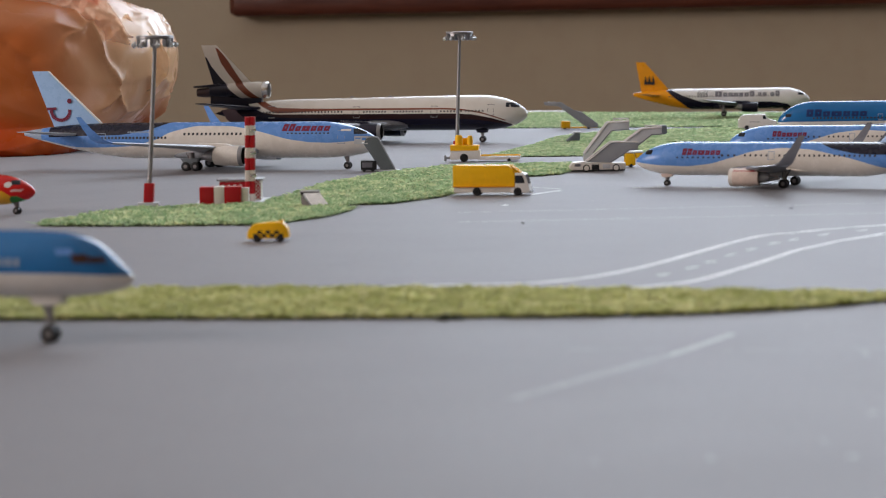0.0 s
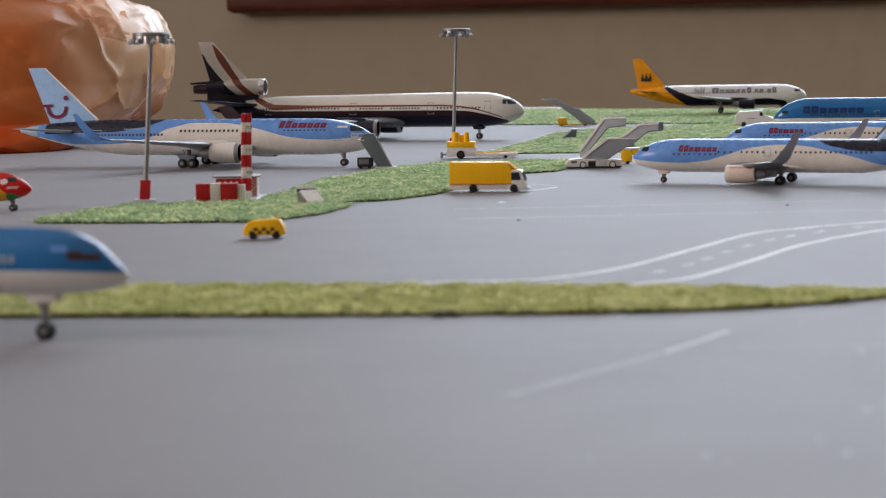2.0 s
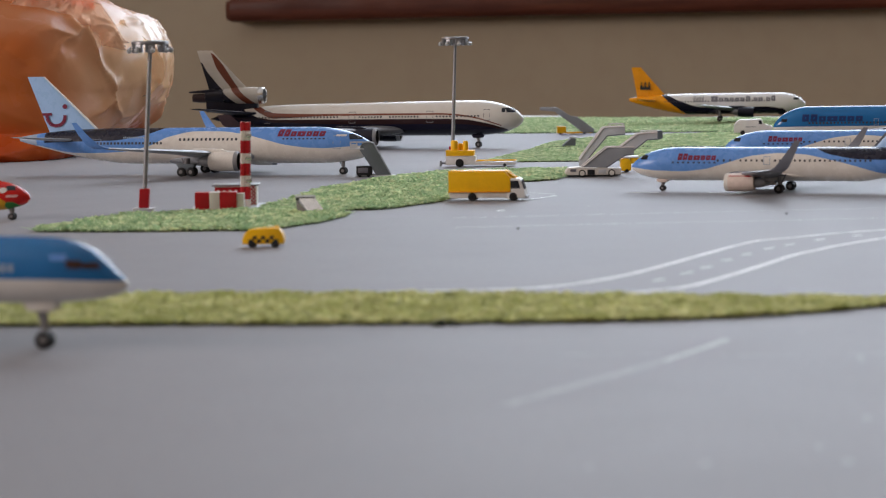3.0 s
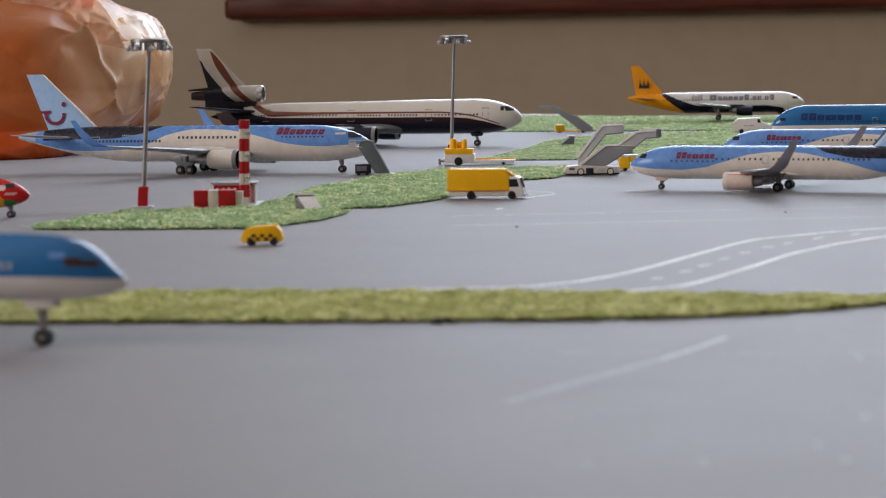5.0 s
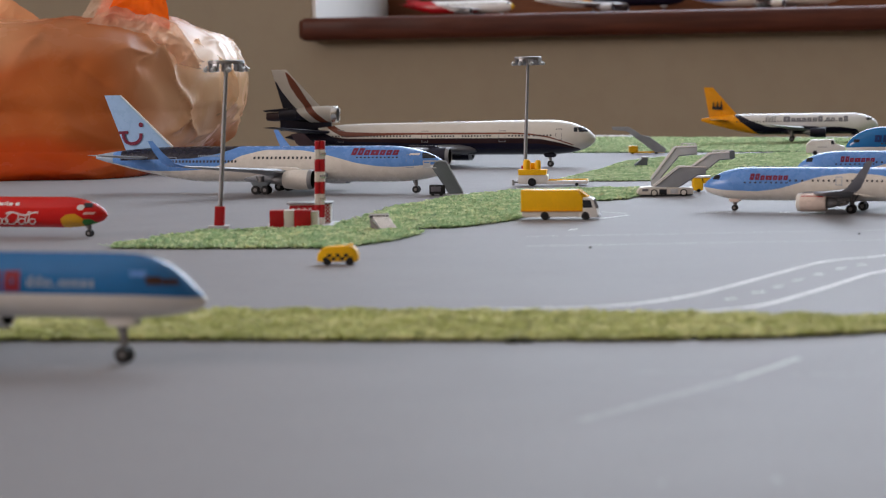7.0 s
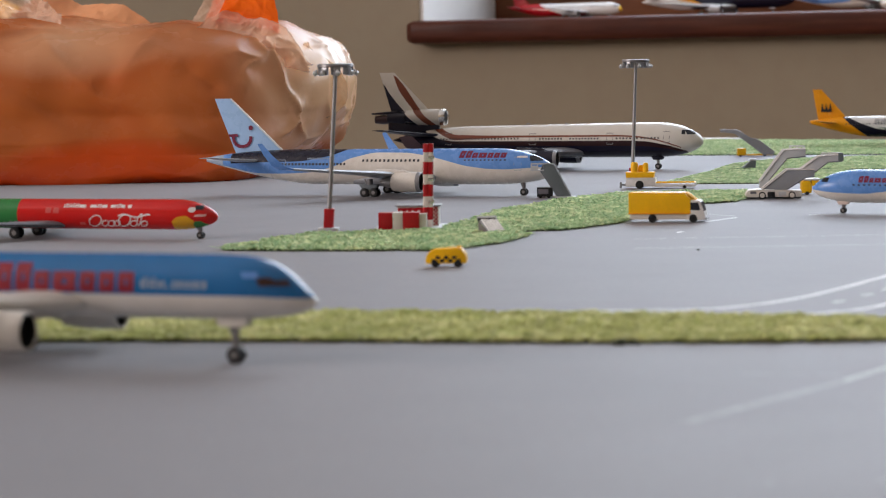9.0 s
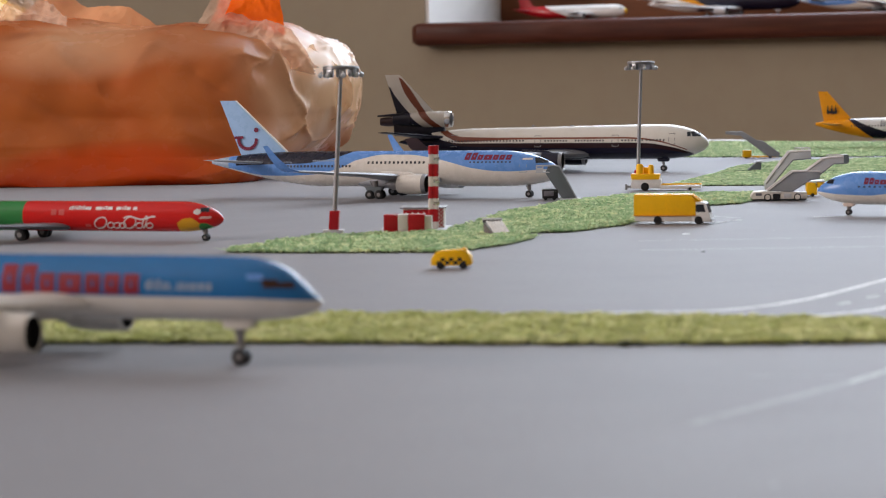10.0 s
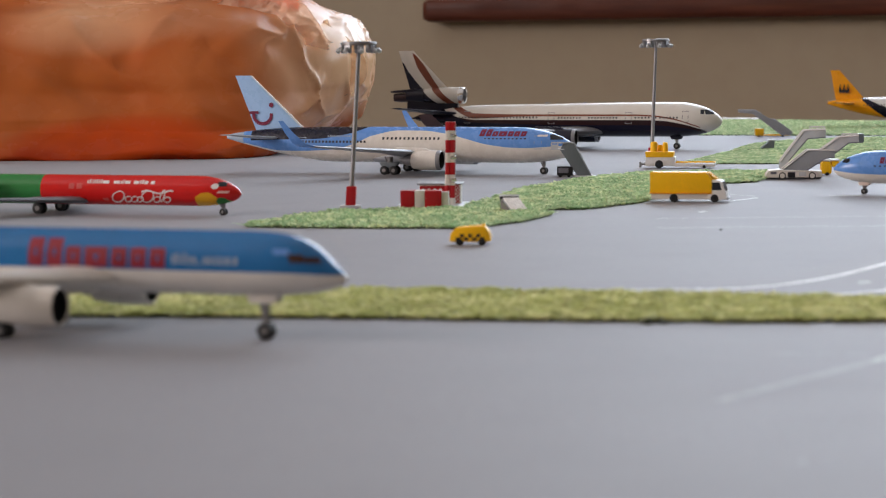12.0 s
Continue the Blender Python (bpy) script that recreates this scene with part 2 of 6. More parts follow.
def bag_material(name, film, deep, tight, pale_from, gloss=0.16, through_light=0.35):
    """Thin carrier-bag plastic: uneven orange film with painted-in light and shade, deeper red at the foot, milky where
    the print ends.
    """
    g = Graph(name)
    x, y, z = g.xyz()
    n = g.noise(11.0, 4, 0.5)
    drift = g.math("MULTIPLY", g.math("SUBTRACT", n, 0.5), 1.3)

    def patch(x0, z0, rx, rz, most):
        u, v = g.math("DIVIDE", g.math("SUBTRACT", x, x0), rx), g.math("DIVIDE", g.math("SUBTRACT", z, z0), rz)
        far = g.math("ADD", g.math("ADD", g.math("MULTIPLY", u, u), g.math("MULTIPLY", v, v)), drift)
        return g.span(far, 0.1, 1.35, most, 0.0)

    c = g.mix(g.span(g.noise(24.0, 4, 0.5), 0.35, 0.65), film, tight)
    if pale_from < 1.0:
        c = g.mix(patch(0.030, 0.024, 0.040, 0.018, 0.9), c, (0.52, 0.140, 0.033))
        # dark patch: shade on the bag, put into the film's colour
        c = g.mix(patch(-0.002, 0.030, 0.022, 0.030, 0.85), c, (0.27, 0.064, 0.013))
        # pale upper patch: light glowing through the film, painted in
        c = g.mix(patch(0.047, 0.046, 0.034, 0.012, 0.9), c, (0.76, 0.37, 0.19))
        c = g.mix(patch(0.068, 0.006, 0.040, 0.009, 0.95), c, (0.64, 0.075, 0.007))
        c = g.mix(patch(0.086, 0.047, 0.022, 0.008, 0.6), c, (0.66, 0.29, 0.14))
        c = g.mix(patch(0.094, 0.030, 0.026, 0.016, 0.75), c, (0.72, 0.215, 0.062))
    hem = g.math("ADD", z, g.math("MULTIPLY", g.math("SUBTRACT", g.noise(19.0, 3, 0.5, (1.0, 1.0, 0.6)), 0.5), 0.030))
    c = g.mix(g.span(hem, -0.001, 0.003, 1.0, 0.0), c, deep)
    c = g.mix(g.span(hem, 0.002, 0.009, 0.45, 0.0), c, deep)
    end = g.math("ADD", g.math("ADD", x, g.math("MULTIPLY", z, 0.30)), g.math("MULTIPLY", g.math("SUBTRACT", n, 0.5), 0.05))
    c = g.mix(g.span(end, pale_from, pale_from + 0.040, 0.0, 0.9), c, (0.87, 0.58, 0.34))
    g.set(g.bsdf.inputs["Base Color"], c)
    g.set(g.bsdf.inputs["Roughness"], g.span(g.noise(80.0), 0.3, 0.7, gloss * 0.75, gloss * 1.5))
    g.bsdf.inputs["Specular IOR Level"].default_value = 0.15
    g.bsdf.inputs["Coat Weight"].default_value = 0.03
    g.bsdf.inputs["Coat Roughness"].default_value = 0.12
    # thin creases where the film was folded
    warp = g.nodes.new("ShaderNodeVectorMath")
    warp.operation = "MULTIPLY_ADD"
    wobble = g.nodes.new("ShaderNodeTexNoise")
    wobble.inputs["Scale"].default_value = 30.0
    g.links.new(g.coord.outputs["Object"], wobble.inputs["Vector"])
    g.links.new(wobble.outputs["Color"], warp.inputs[0])
    warp.inputs[1].default_value = (0.02, 0.02, 0.02)
    g.links.new(g.coord.outputs["Object"], warp.inputs[2])
    cells = g.nodes.new("ShaderNodeTexVoronoi")
    cells.feature = "DISTANCE_TO_EDGE"
    cells.inputs["Scale"].default_value = 17.0
    g.links.new(warp.outputs[0], cells.inputs["Vector"])
    crease = g.math("MULTIPLY", g.span(cells.outputs["Distance"], 0.0, 0.10), g.span(g.noise(18.0, 2), 0.45, 0.66))
    g.bump(g.math("ADD", crease, g.math("MULTIPLY", g.noise(60.0, 3, 0.45), 0.7)), 0.7, 0.8 * MM)
    out = g.nodes["Material Output"]
    tr = g.nodes.new("ShaderNodeBsdfTranslucent")
    g.links.new(c, tr.inputs["Color"])
    add = g.nodes.new("ShaderNodeMixShader")
    add.inputs[0].default_value = through_light
    g.links.new(g.bsdf.outputs[0], add.inputs[1])
    g.links.new(tr.outputs[0], add.inputs[2])
    g.links.new(add.outputs[0], out.inputs["Surface"])
    return g.mat


def clear_film(name, colour, veil):
    """Thin see-through film: glossy, a little milky."""
    g = Graph(name)
    g.bsdf.inputs["Base Color"].default_value = (*colour, 1)
    g.bsdf.inputs["Roughness"].default_value = 0.2
    g.bsdf.inputs["Specular IOR Level"].default_value = 0.42
    see = g.nodes.new("ShaderNodeBsdfTransparent")
    see.inputs[0].default_value = (*shade(colour, 1.15), 1)
    mixed = g.nodes.new("ShaderNodeMixShader")
    g.set(mixed.inputs[0], g.span(g.noise(45.0, 4), 0.3, 0.7, veil * 0.7, veil * 1.3))
    g.links.new(see.outputs[0], mixed.inputs[1])
    g.links.new(g.bsdf.outputs[0], mixed.inputs[2])
    g.links.new(mixed.outputs[0], g.nodes["Material Output"].inputs["Surface"])
    return g.mat


M["sheet"] = sheet_material()
M["turf_near"] = turf_material("yellow_green_flock", (0.27, 0.30, 0.09), (0.61, 0.62, 0.24), (0.86, 0.82, 0.45))
M["turf"] = turf_material("green_flock", (0.15, 0.29, 0.13), (0.45, 0.61, 0.32), (0.86, 0.87, 0.53))
M["mat_edge"] = paint("dark_mat_backing", (0.045, 0.055, 0.03), 0.8, vary=0.2)
M["wall"] = wall_material()
M["plaster"] = paint("white_plaster", (0.80, 0.79, 0.77), 0.7, vary=0.03, coarse=6.0, fine=120.0, relief=0.2)
M["sill"] = wood_material("dark_red_brown_wood", (0.062, 0.015, 0.009), (0.105, 0.028, 0.015), 0.5, 0.25)
M["frame"] = wood_material("brown_window_wood", (0.13, 0.045, 0.02), (0.20, 0.075, 0.035), 0.4)
M["carpet"] = paint("brown_carpet", (0.20, 0.15, 0.11), 0.95, vary=0.2, coarse=20.0, fine=400.0, relief=1.0)
M["table"] = wood_material("table_wood", (0.17, 0.09, 0.045), (0.27, 0.15, 0.075), 0.45)
M["line"] = paint("chalky_white_marking", (0.93, 0.93, 0.93), 0.6, vary=0.12, coarse=500.0, fine=2500.0)
M["faint"] = paint("worn_white_marking", (0.325, 0.32, 0.33), 0.6, vary=0.22, coarse=350.0, fine=2200.0)
M["thin"] = paint("thin_white_marking", (0.50, 0.50, 0.51), 0.6, vary=0.2, coarse=350.0, fine=2200.0)
M["card"] = paint("white_card", (0.74, 0.74, 0.74), 0.6, vary=0.05)
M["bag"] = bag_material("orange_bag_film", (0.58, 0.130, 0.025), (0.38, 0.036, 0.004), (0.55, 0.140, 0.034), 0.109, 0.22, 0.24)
M["bag_fold"] = bag_material("orange_bag_folds", (0.90, 0.14, 0.01), (0.90, 0.14, 0.01), (0.92, 0.17, 0.015), 9.0)
M["bag_thin"] = bag_material("pale_orange_bag_film", (0.80, 0.40, 0.20), (0.80, 0.40, 0.20), (0.84, 0.46, 0.27), 9.0, 0.12)
M["clear"] = clear_film("clear_bag_film", (0.84, 0.61, 0.46), 0.56)
M["clear_end"] = clear_film("clear_end_film", (0.85, 0.62, 0.42), 0.46)
M["yellow_film"] = paint("yellow_bag_film", (0.85, 0.45, 0.05), 0.3, vary=0.1)
g_ = Graph("window_pane")
g_.bsdf.inputs["Transmission Weight"].default_value = 1.0
g_.bsdf.inputs["Roughness"].default_value = 0.0
g_.bsdf.inputs["IOR"].default_value = 1.45
M["pane"] = g_.mat


# ---- building helpers: everything below is in millimetres ----
def part(name, bm, material, parent=None, label="", sharp=35.0, smooth=True):
    """Links a bmesh, in millimetres, as one mesh object under a thing or a part."""
    me = bpy.data.meshes.new(name)
    bmesh.ops.recalc_face_normals(bm, faces=bm.faces)
    bm.transform(Matrix.Scale(MM, 4))
    bm.to_mesh(me)
    bm.free()
    for m in material if isinstance(material, (list, tuple)) else [material]:
        me.materials.append(m)
    if smooth:
        me.polygons.foreach_set("use_smooth", [True] * len(me.polygons))
        me.set_sharp_from_angle(angle=radians(sharp))
    ob = new(name, me)
    if parent is not None:
        ob.parent = parent
    return tagged(ob, label)


def thing(name, m, label, category, group="", kind=""):
    """The empty at the base of a thing, at a pose in metres."""
    ob = new(name)
    ob.empty_display_size = 0.005
    ob.matrix_world = m
    return tagged(ob, label, category, group, kind)


def at(x, y, z=0.0, yaw=0.0, pitch=0.0, roll=0.0):
    return pose(x * MM, y * MM, z * MM, roll, pitch, yaw)


def box(bm, x0, x1, y0, y1, z0, z1, bevel=0.0, lean=0.0, segments=2):
    vs = [bm.verts.new((x + lean * z, y, z)) for x in (x0, x1) for y in (y0, y1) for z in (z0, z1)]
    fs = [bm.faces.new([vs[i] for i in f]) for f in ((0, 1, 3, 2), (4, 6, 7, 5), (0, 4, 5, 1), (2, 3, 7, 6), (0, 2, 6, 4), (1, 5, 7, 3))]
    if bevel:
        es = {e for f in fs for e in f.edges}
        bmesh.ops.bevel(bm, geom=list(es), offset=bevel, segments=segments, affect="EDGES", profile=0.6)
    return bm


def prism(bm, poly, y0, y1, bevel=0.0):
    """A polygon of (x, z), drawn out along y."""
    a = [bm.verts.new((x, y0, z)) for x, z in poly]
    b = [bm.verts.new((x, y1, z)) for x, z in poly]
    n = len(poly)
    fs = [bm.faces.new(a), bm.faces.new(b[::-1])]
    fs += [bm.faces.new((a[i], b[i], b[(i + 1) % n], a[(i + 1) % n])) for i in range(n)]
    if bevel:
        es = {e for f in fs for e in f.edges}
        bmesh.ops.bevel(bm, geom=list(es), offset=bevel, segments=2, affect="EDGES", profile=0.6)
    return bm


def loft(bm, rings, cap=True, material=None):
    """Joins rings of points, all of one count, into a skin."""
    vv = [[bm.verts.new(p) for p in ring] for ring in rings]
    n = len(vv[0])
    for k, (a, b) in enumerate(zip(vv, vv[1:])):
        for i in range(n):
            f = bm.faces.new((a[i], a[(i + 1) % n], b[(i + 1) % n], b[i]))
            if material:
                f.material_index = material[k]
    if cap:
        for ring, k in ((vv[0], 0), (vv[-1], -1)):
            f = bm.faces.new(ring)
            if material:
                f.material_index = material[k]
    return bm


def rod(bm, p, q, r, r2=None, n=14):
    """A round bar from p to q."""
    p, q = Vector(p), Vector(q)
    way = (q - p).normalized()
    u = way.orthogonal().normalized()
    v = way.cross(u)
    ring = lambda c, s: [c + (u * math.cos(a) + v * math.sin(a)) * s for a in (2 * math.pi * i / n for i in range(n))]
    return loft(bm, [ring(p, r), ring(q, r if r2 is None else r2)])


def spin(bm, profile, y=0.0, z=0.0, n=28, material=None, axis="x", cap=True):
    """Turns a profile of (along, radius) round an axis."""
    rings = []
    for a, r in profile:
        ring = []
        for i in range(n):
            t = 2 * math.pi * i / n
            ring.append((a, y + r * math.cos(t), z + r * math.sin(t)) if axis == "x" else (r * math.cos(t), a, z + r * math.sin(t)))
        rings.append(ring)
    return loft(bm, rings, cap, material)


def wheel(name, parent, x, y, z, r, w, hub="gear", share=0.42):
    """A tyre with a hub, standing across x."""
    bm = bmesh.new()
    p = [(-w / 2, r * 0.40), (-w / 2, r * 0.80), (-w * 0.36, r * 0.97), (0, r), (w * 0.36, r * 0.97), (w / 2, r * 0.80), (w / 2, r * 0.40)]
    spin(bm, p, 0, 0, 20, [0] * 6, axis="y")
    spin(bm, [(-w * 0.53, r * 0.10), (-w * 0.51, r * share), (w * 0.51, r * share), (w * 0.53, r * 0.10)], 0, 0, 16, [1] * 3, axis="y")
    bm.transform(Matrix.Translation((x, y, z)))
    return part(name, bm, [M["tyre"], M[hub]], parent)


# ---- setting: room, window, table, apron ----
def room():
    def wall(name, label, pieces, material):
        bm = bmesh.new()
        for p in pieces:
            box(bm, *p)
        ob = part(name, bm, material, smooth=False)
        ob.matrix_world = ROOM
        return tagged(ob, label, "wall" if "wall" in name else name, kind="structure")

    # window opening: 8 to 1400 along the wall, from 69 up to 1250
    wall("wall_window", "tan painted wall under and round a window", [
        (-1500, 2500, 0, 180, -750, 52.6), (-1500, 8, 0, 180, 52.6, 1650), (1400, 2500, 0, 180, 52.6, 1650), (8, 1400, 0, 180, 1250, 1650)], M["wall"])
    wall("wall_left", "plain tan painted side wall with an opening for the added window", [
        (-1620, -1500, -3900, 180, -750, 140), (-1620, -1500, -3900, 180, 1360, 1650), (-1620, -1500, -3900, -3010, 140, 1360), (-1620, -1500, -1790, 180, 140, 1360)], M["wall"])
    wall("wall_right", "plain tan painted side wall", [(2500, 2620, -3900, 180, -750, 1650)], M["wall"])
    wall("wall_rear", "plain tan painted wall behind the table", [(-1620, 2620, -4020, -3900, -750, 1650)], M["wall"])
    wall("ceiling", "plain white ceiling", [(-1620, 2620, -4020, 180, 1650, 1750)], M["plaster"])
    wall("floor", "brown carpet on the floor of the room", [(-1620, 2620, -4020, 180, -800, -750)], M["carpet"])
    # white plastered reveal round the opening, standing 3 mm proud
    bm = bmesh.new()
    box(bm, 8, 11, 1, 176, 69, 1250), box(bm, 1397, 1400, 1, 176, 69, 1250), box(bm, 11, 1397, 1, 176, 1247, 1250)
    ob = part("window_reveal", bm, M["plaster"], smooth=False)
    ob.matrix_world = ROOM
    tagged(ob, "bright white plastered window reveal", "reveal", kind="structure")
    # dark sill board with a round nose
    bm = bmesh.new()
    pts = []
    for i in range(13):
        a = math.pi / 2 + math.pi * i / 12
        pts.append((-12 + 8.0 * math.copysign(abs(math.cos(a)) ** 0.5, math.cos(a)), 60.8 + 8.2 * math.copysign(abs(math.sin(a)) ** 0.5, math.sin(a))))
    pts += [(176, 52.6), (176, 69)]
    a = [bm.verts.new((10.0 if i < 13 else 13.5, y, z)) for i, (y, z) in enumerate(pts)]
    b = [bm.verts.new((1425, y, z)) for y, z in pts]
    a0 = [bm.verts.new((11.0 if i > 12 else 5.5, y if i > 12 else -12 + (y + 12) * 0.6, z if i > 12 else 60.8 + (z - 60.8) * 0.78)) for i, (y, z) in enumerate(pts)]
    for p, q in ((a0, a), (a, b)):
        for i in range(len(pts)):
            j = (i + 1) % len(pts)
            bm.faces.new((p[i], p[j], q[j], q[i]))
    bm.faces.new(a0), bm.faces.new(b)
    ob = part("window_sill", bm, M["sill"])
    ob.matrix_world = ROOM
    tagged(ob, "dark red-brown varnished wooden window sill with rounded nose", "window sill", kind="structure")
    # the window: wooden frame and two panes
    win = thing("window_1", ROOM, "brown wooden window with two panes", "window", kind="structure")
    bm = bmesh.new()
    for p in ((11, 1397, 136, 176, 69.5, 140), (11, 1397, 136, 176, 1180, 1247), (11, 75, 137, 175, 140, 1180), (1333, 1397, 137, 175, 140, 1180), (670, 740, 137, 175, 140, 1180)):
        box(bm, *p, bevel=2.0)
    part("window_frame", bm, M["frame"], win)
    for x0, x1 in ((75, 670), (740, 1333)):
        bm = bmesh.new()
        box(bm, x0, x1, 154, 158, 140, 1180)
        pane = part("pane", bm, M["pane"], win, smooth=False)
        pane.visible_shadow = False
    # an unseen window in the side wall, added round the fill lamp
    win = thing("added_window", ROOM, "plain white window, added unseen in the side wall", "window", kind="structure")
    bm = bmesh.new()
    for q in ((-1600, -1560, -3010, -1790, 140, 190), (-1600, -1560, -3010, -1790, 1310, 1360), (-1599, -1561, -3010, -2960, 190, 1310), (-1599, -1561, -1840, -1790, 190, 1310)):
        box(bm, *q, bevel=2.0)
    part("window_frame", bm, M["plaster"], win)
    bm = bmesh.new()
    box(bm, -1582, -1578, -2960, -1840, 190, 1310)
    pane = part("pane", bm, M["pane"], win, smooth=False)
    pane.visible_shadow = False


def slab(bm, plan, z0, z1, bevel=0.0):
    """A plate of a plan polygon (x, y) between two heights."""
    lo = [bm.verts.new((x, y, z0)) for x, y in plan]
    hi = [bm.verts.new((x, y, z1)) for x, y in plan]
    n = len(plan)
    bm.faces.new(lo[::-1]), bm.faces.new(hi)
    for i in range(n):
        bm.faces.new((lo[i], lo[(i + 1) % n], hi[(i + 1) % n], hi[i]))
    if bevel:
        bmesh.ops.bevel(bm, geom=list(bm.edges), offset=bevel, segments=2, affect="EDGES", profile=0.6)
    return bm


def table():
    # the top is longer on one side, so that its back edge has a step
    plan = lambda e: [(-650 + e, -2000 + e), (1000 - e, -2000 + e), (1000 - e, -470 - e), (330 + e, -470 - e), (330 + e, -640 - e), (-650 + e, -640 - e)]
    top = thing("table", ROOM, "wooden table under a printed grey sheet", "table")
    part("tabletop", slab(bmesh.new(), plan(0), -28, -2.2, 2.0), M["table"], top)
    for x, y in ((-600, -1950), (-600, -690), (950, -1950), (950, -520)):
        bm = bmesh.new()
        box(bm, x - 30, x + 30, y - 30, y + 30, -750, -28, bevel=3.0)
        part("leg", bm, M["table"], top)
    ob = part("ground", slab(bmesh.new(), plan(2), -2.2, 0.0), M["sheet"], smooth=False)
    ob.matrix_world = ROOM
    tagged(ob, "scuffed grey printed apron sheet lying on a table", "ground", kind="structure")


room()
table()


def resample(poly, step):
    """The outline of a polygon, as points at even steps, corners rounded a little."""
    pts = [Vector((*p, 0)) for p in poly]
    out = []
    for a, b in zip(pts, pts[1:] + pts[:1]):
        n = max(1, int((b - a).length / step))
        out += [a.lerp(b, i / n) for i in range(n)]
    for _ in range(2):
        out = [(out[i - 1] + out[i] * 2 + out[(i + 1) % len(out)]) / 4 for i in range(len(out))]
    return out


def inside(poly, x, y):
    """Even-odd test for arrays of points."""
    hit = np.zeros(len(x), bool)
    for (x0, y0), (x1, y1) in zip(poly, poly[1:] + poly[:1]):
        if y0 == y1:
            continue
        cross = ((y0 > y) != (y1 > y)) & (x < (x1 - x0) * (y - y0) / (y1 - y0) + x0)
        hit ^= cross
    return hit


def turf(poly, material, density, height, width, seed, thick=0.35, label="", z0=0.0):
    """A mat of flock: a thin dark backing, ragged at its edge, with very many tufts on it."""
    rng = np.random.default_rng(seed)
    outline = resample(poly, 2.0)
    outline = [p + Vector((noise.noise(p * 0.6 + Vector((seed, 0, 0))), noise.noise(p * 0.6 + Vector((0, seed, 5))), 0)) * 0.5 for p in outline]
    bm = bmesh.new()
    lo = [bm.verts.new((p.x, p.y, z0 + 0.02)) for p in outline]
    hi = [bm.verts.new((p.x, p.y, z0 + thick)) for p in outline]
    bm.faces.new(hi)
    n = len(lo)
    for i in range(n):
        bm.faces.new((lo[i], lo[(i + 1) % n], hi[(i + 1) % n], hi[i]))
    base = part("grass_mat", bm, M["mat_edge"], smooth=False)
    tagged(base, label, "grass mat", "grass mats")
    ring = [(p.x, p.y) for p in outline]
    xs, ys = [p[0] for p in ring], [p[1] for p in ring]
    count = int((max(xs) - min(xs)) * (max(ys) - min(ys)) * density)
    x = rng.uniform(min(xs), max(xs), count)
    y = rng.uniform(min(ys), max(ys), count)
    ok = inside(ring, x, y)
    x, y = x[ok], y[ok]
    # a fringe hangs over the edge
    k = rng.integers(0, n, n * 8)
    f = rng.uniform(0, 1, n * 8)
    px = np.array(xs)[k] * (1 - f) + np.array(xs)[(k + 1) % n] * f
    py = np.array(ys)[k] * (1 - f) + np.array(ys)[(k + 1) % n] * f
    x, y = np.concatenate([x, px]), np.concatenate([y, py])
    m = len(x)
    a = rng.uniform(0, 2 * math.pi, m)
    lean = rng.normal(0, 0.95, (m, 2)) * height
    h = height * rng.uniform(0.55, 1.05, m) * (0.75 + 0.5 * np.sin(x * 0.33 + 2 * np.sin(y * 0.21)) ** 2)
    w = width * rng.uniform(0.6, 1.4, m)
    dx, dy = np.cos(a) * w, np.sin(a) * w
    zb = z0 + thick - 0.2
    v = np.empty((m, 4, 3))
    v[:, 0] = np.stack([x - dx, y - dy, np.full(m, zb)], 1)
    v[:, 1] = np.stack([x + dx, y + dy, np.full(m, zb)], 1)
    v[:, 2] = np.stack([x + dx * 0.7 + lean[:, 0], y + dy * 0.7 + lean[:, 1], zb + h], 1)
    v[:, 3] = np.stack([x - dx * 0.5 + lean[:, 0] * 0.8, y - dy * 0.5 + lean[:, 1] * 0.8, zb + h * 0.85], 1)
    me = bpy.data.meshes.new("grass")
    idx = np.arange(m * 4).reshape(m, 4)
    me.from_pydata((v.reshape(-1, 3) * MM).tolist(), [], idx.tolist())
    me.materials.append(material)
    ob = new("grass", me)
    ob.parent = base
    tagged(ob, "short flocked model grass", kind="stuff")
    return base


GRASS_FRONT = [(-330, 330), (-120, 327.5), (-53, 321.8), (0, 315.2), (23, 313.5), (39, 314.3), (50.5, 317.4), (60, 322), (68, 327.6), (71, 330.5), (66, 331.6), (58, 334), (48, 336.6), (38, 339.8), (23, 343.6), (7, 347.3), (-12, 351.2), (-40, 355), (-120, 361), (-330, 366)]
GRASS_LEFT = [(-76.3, 485.5), (-56, 480.8), (-28.3, 477.6), (-17.6, 496.8), (-12.1, 515), (-17, 529), (-22, 545), (-27.5, 562), (-31.0, 546), (-31.9, 534), (-40, 532), (-49, 528.5), (-60.5, 526.5), (-69, 508)]
GRASS_MID = [(-27, 568), (-17.3, 530.1), (-4.8, 531.4), (8.2, 553.3), (25.6, 622.3), (39.4, 629.4), (46.5, 654.3), (52, 676), (33, 678), (13.9, 675), (-5, 648), (-20.5, 604)]
GRASS_STRIP = [(24, 727), (54, 722.8), (86, 722), (96, 770), (88, 801), (58, 812), (45.2, 810), (35.7, 774.5)]
GRASS_APRON = [(45.2, 815), (57.4, 821.6), (62, 816.8), (109, 799), (121, 850), (128, 916), (96, 905), (70, 890), (54, 858)]
GRASS_FAR = [(34, 950), (74.4, 937), (128, 925), (215, 890), (320, 880), (320, 985), (157, 1071), (84, 1112), (58, 1126), (44, 1090)]
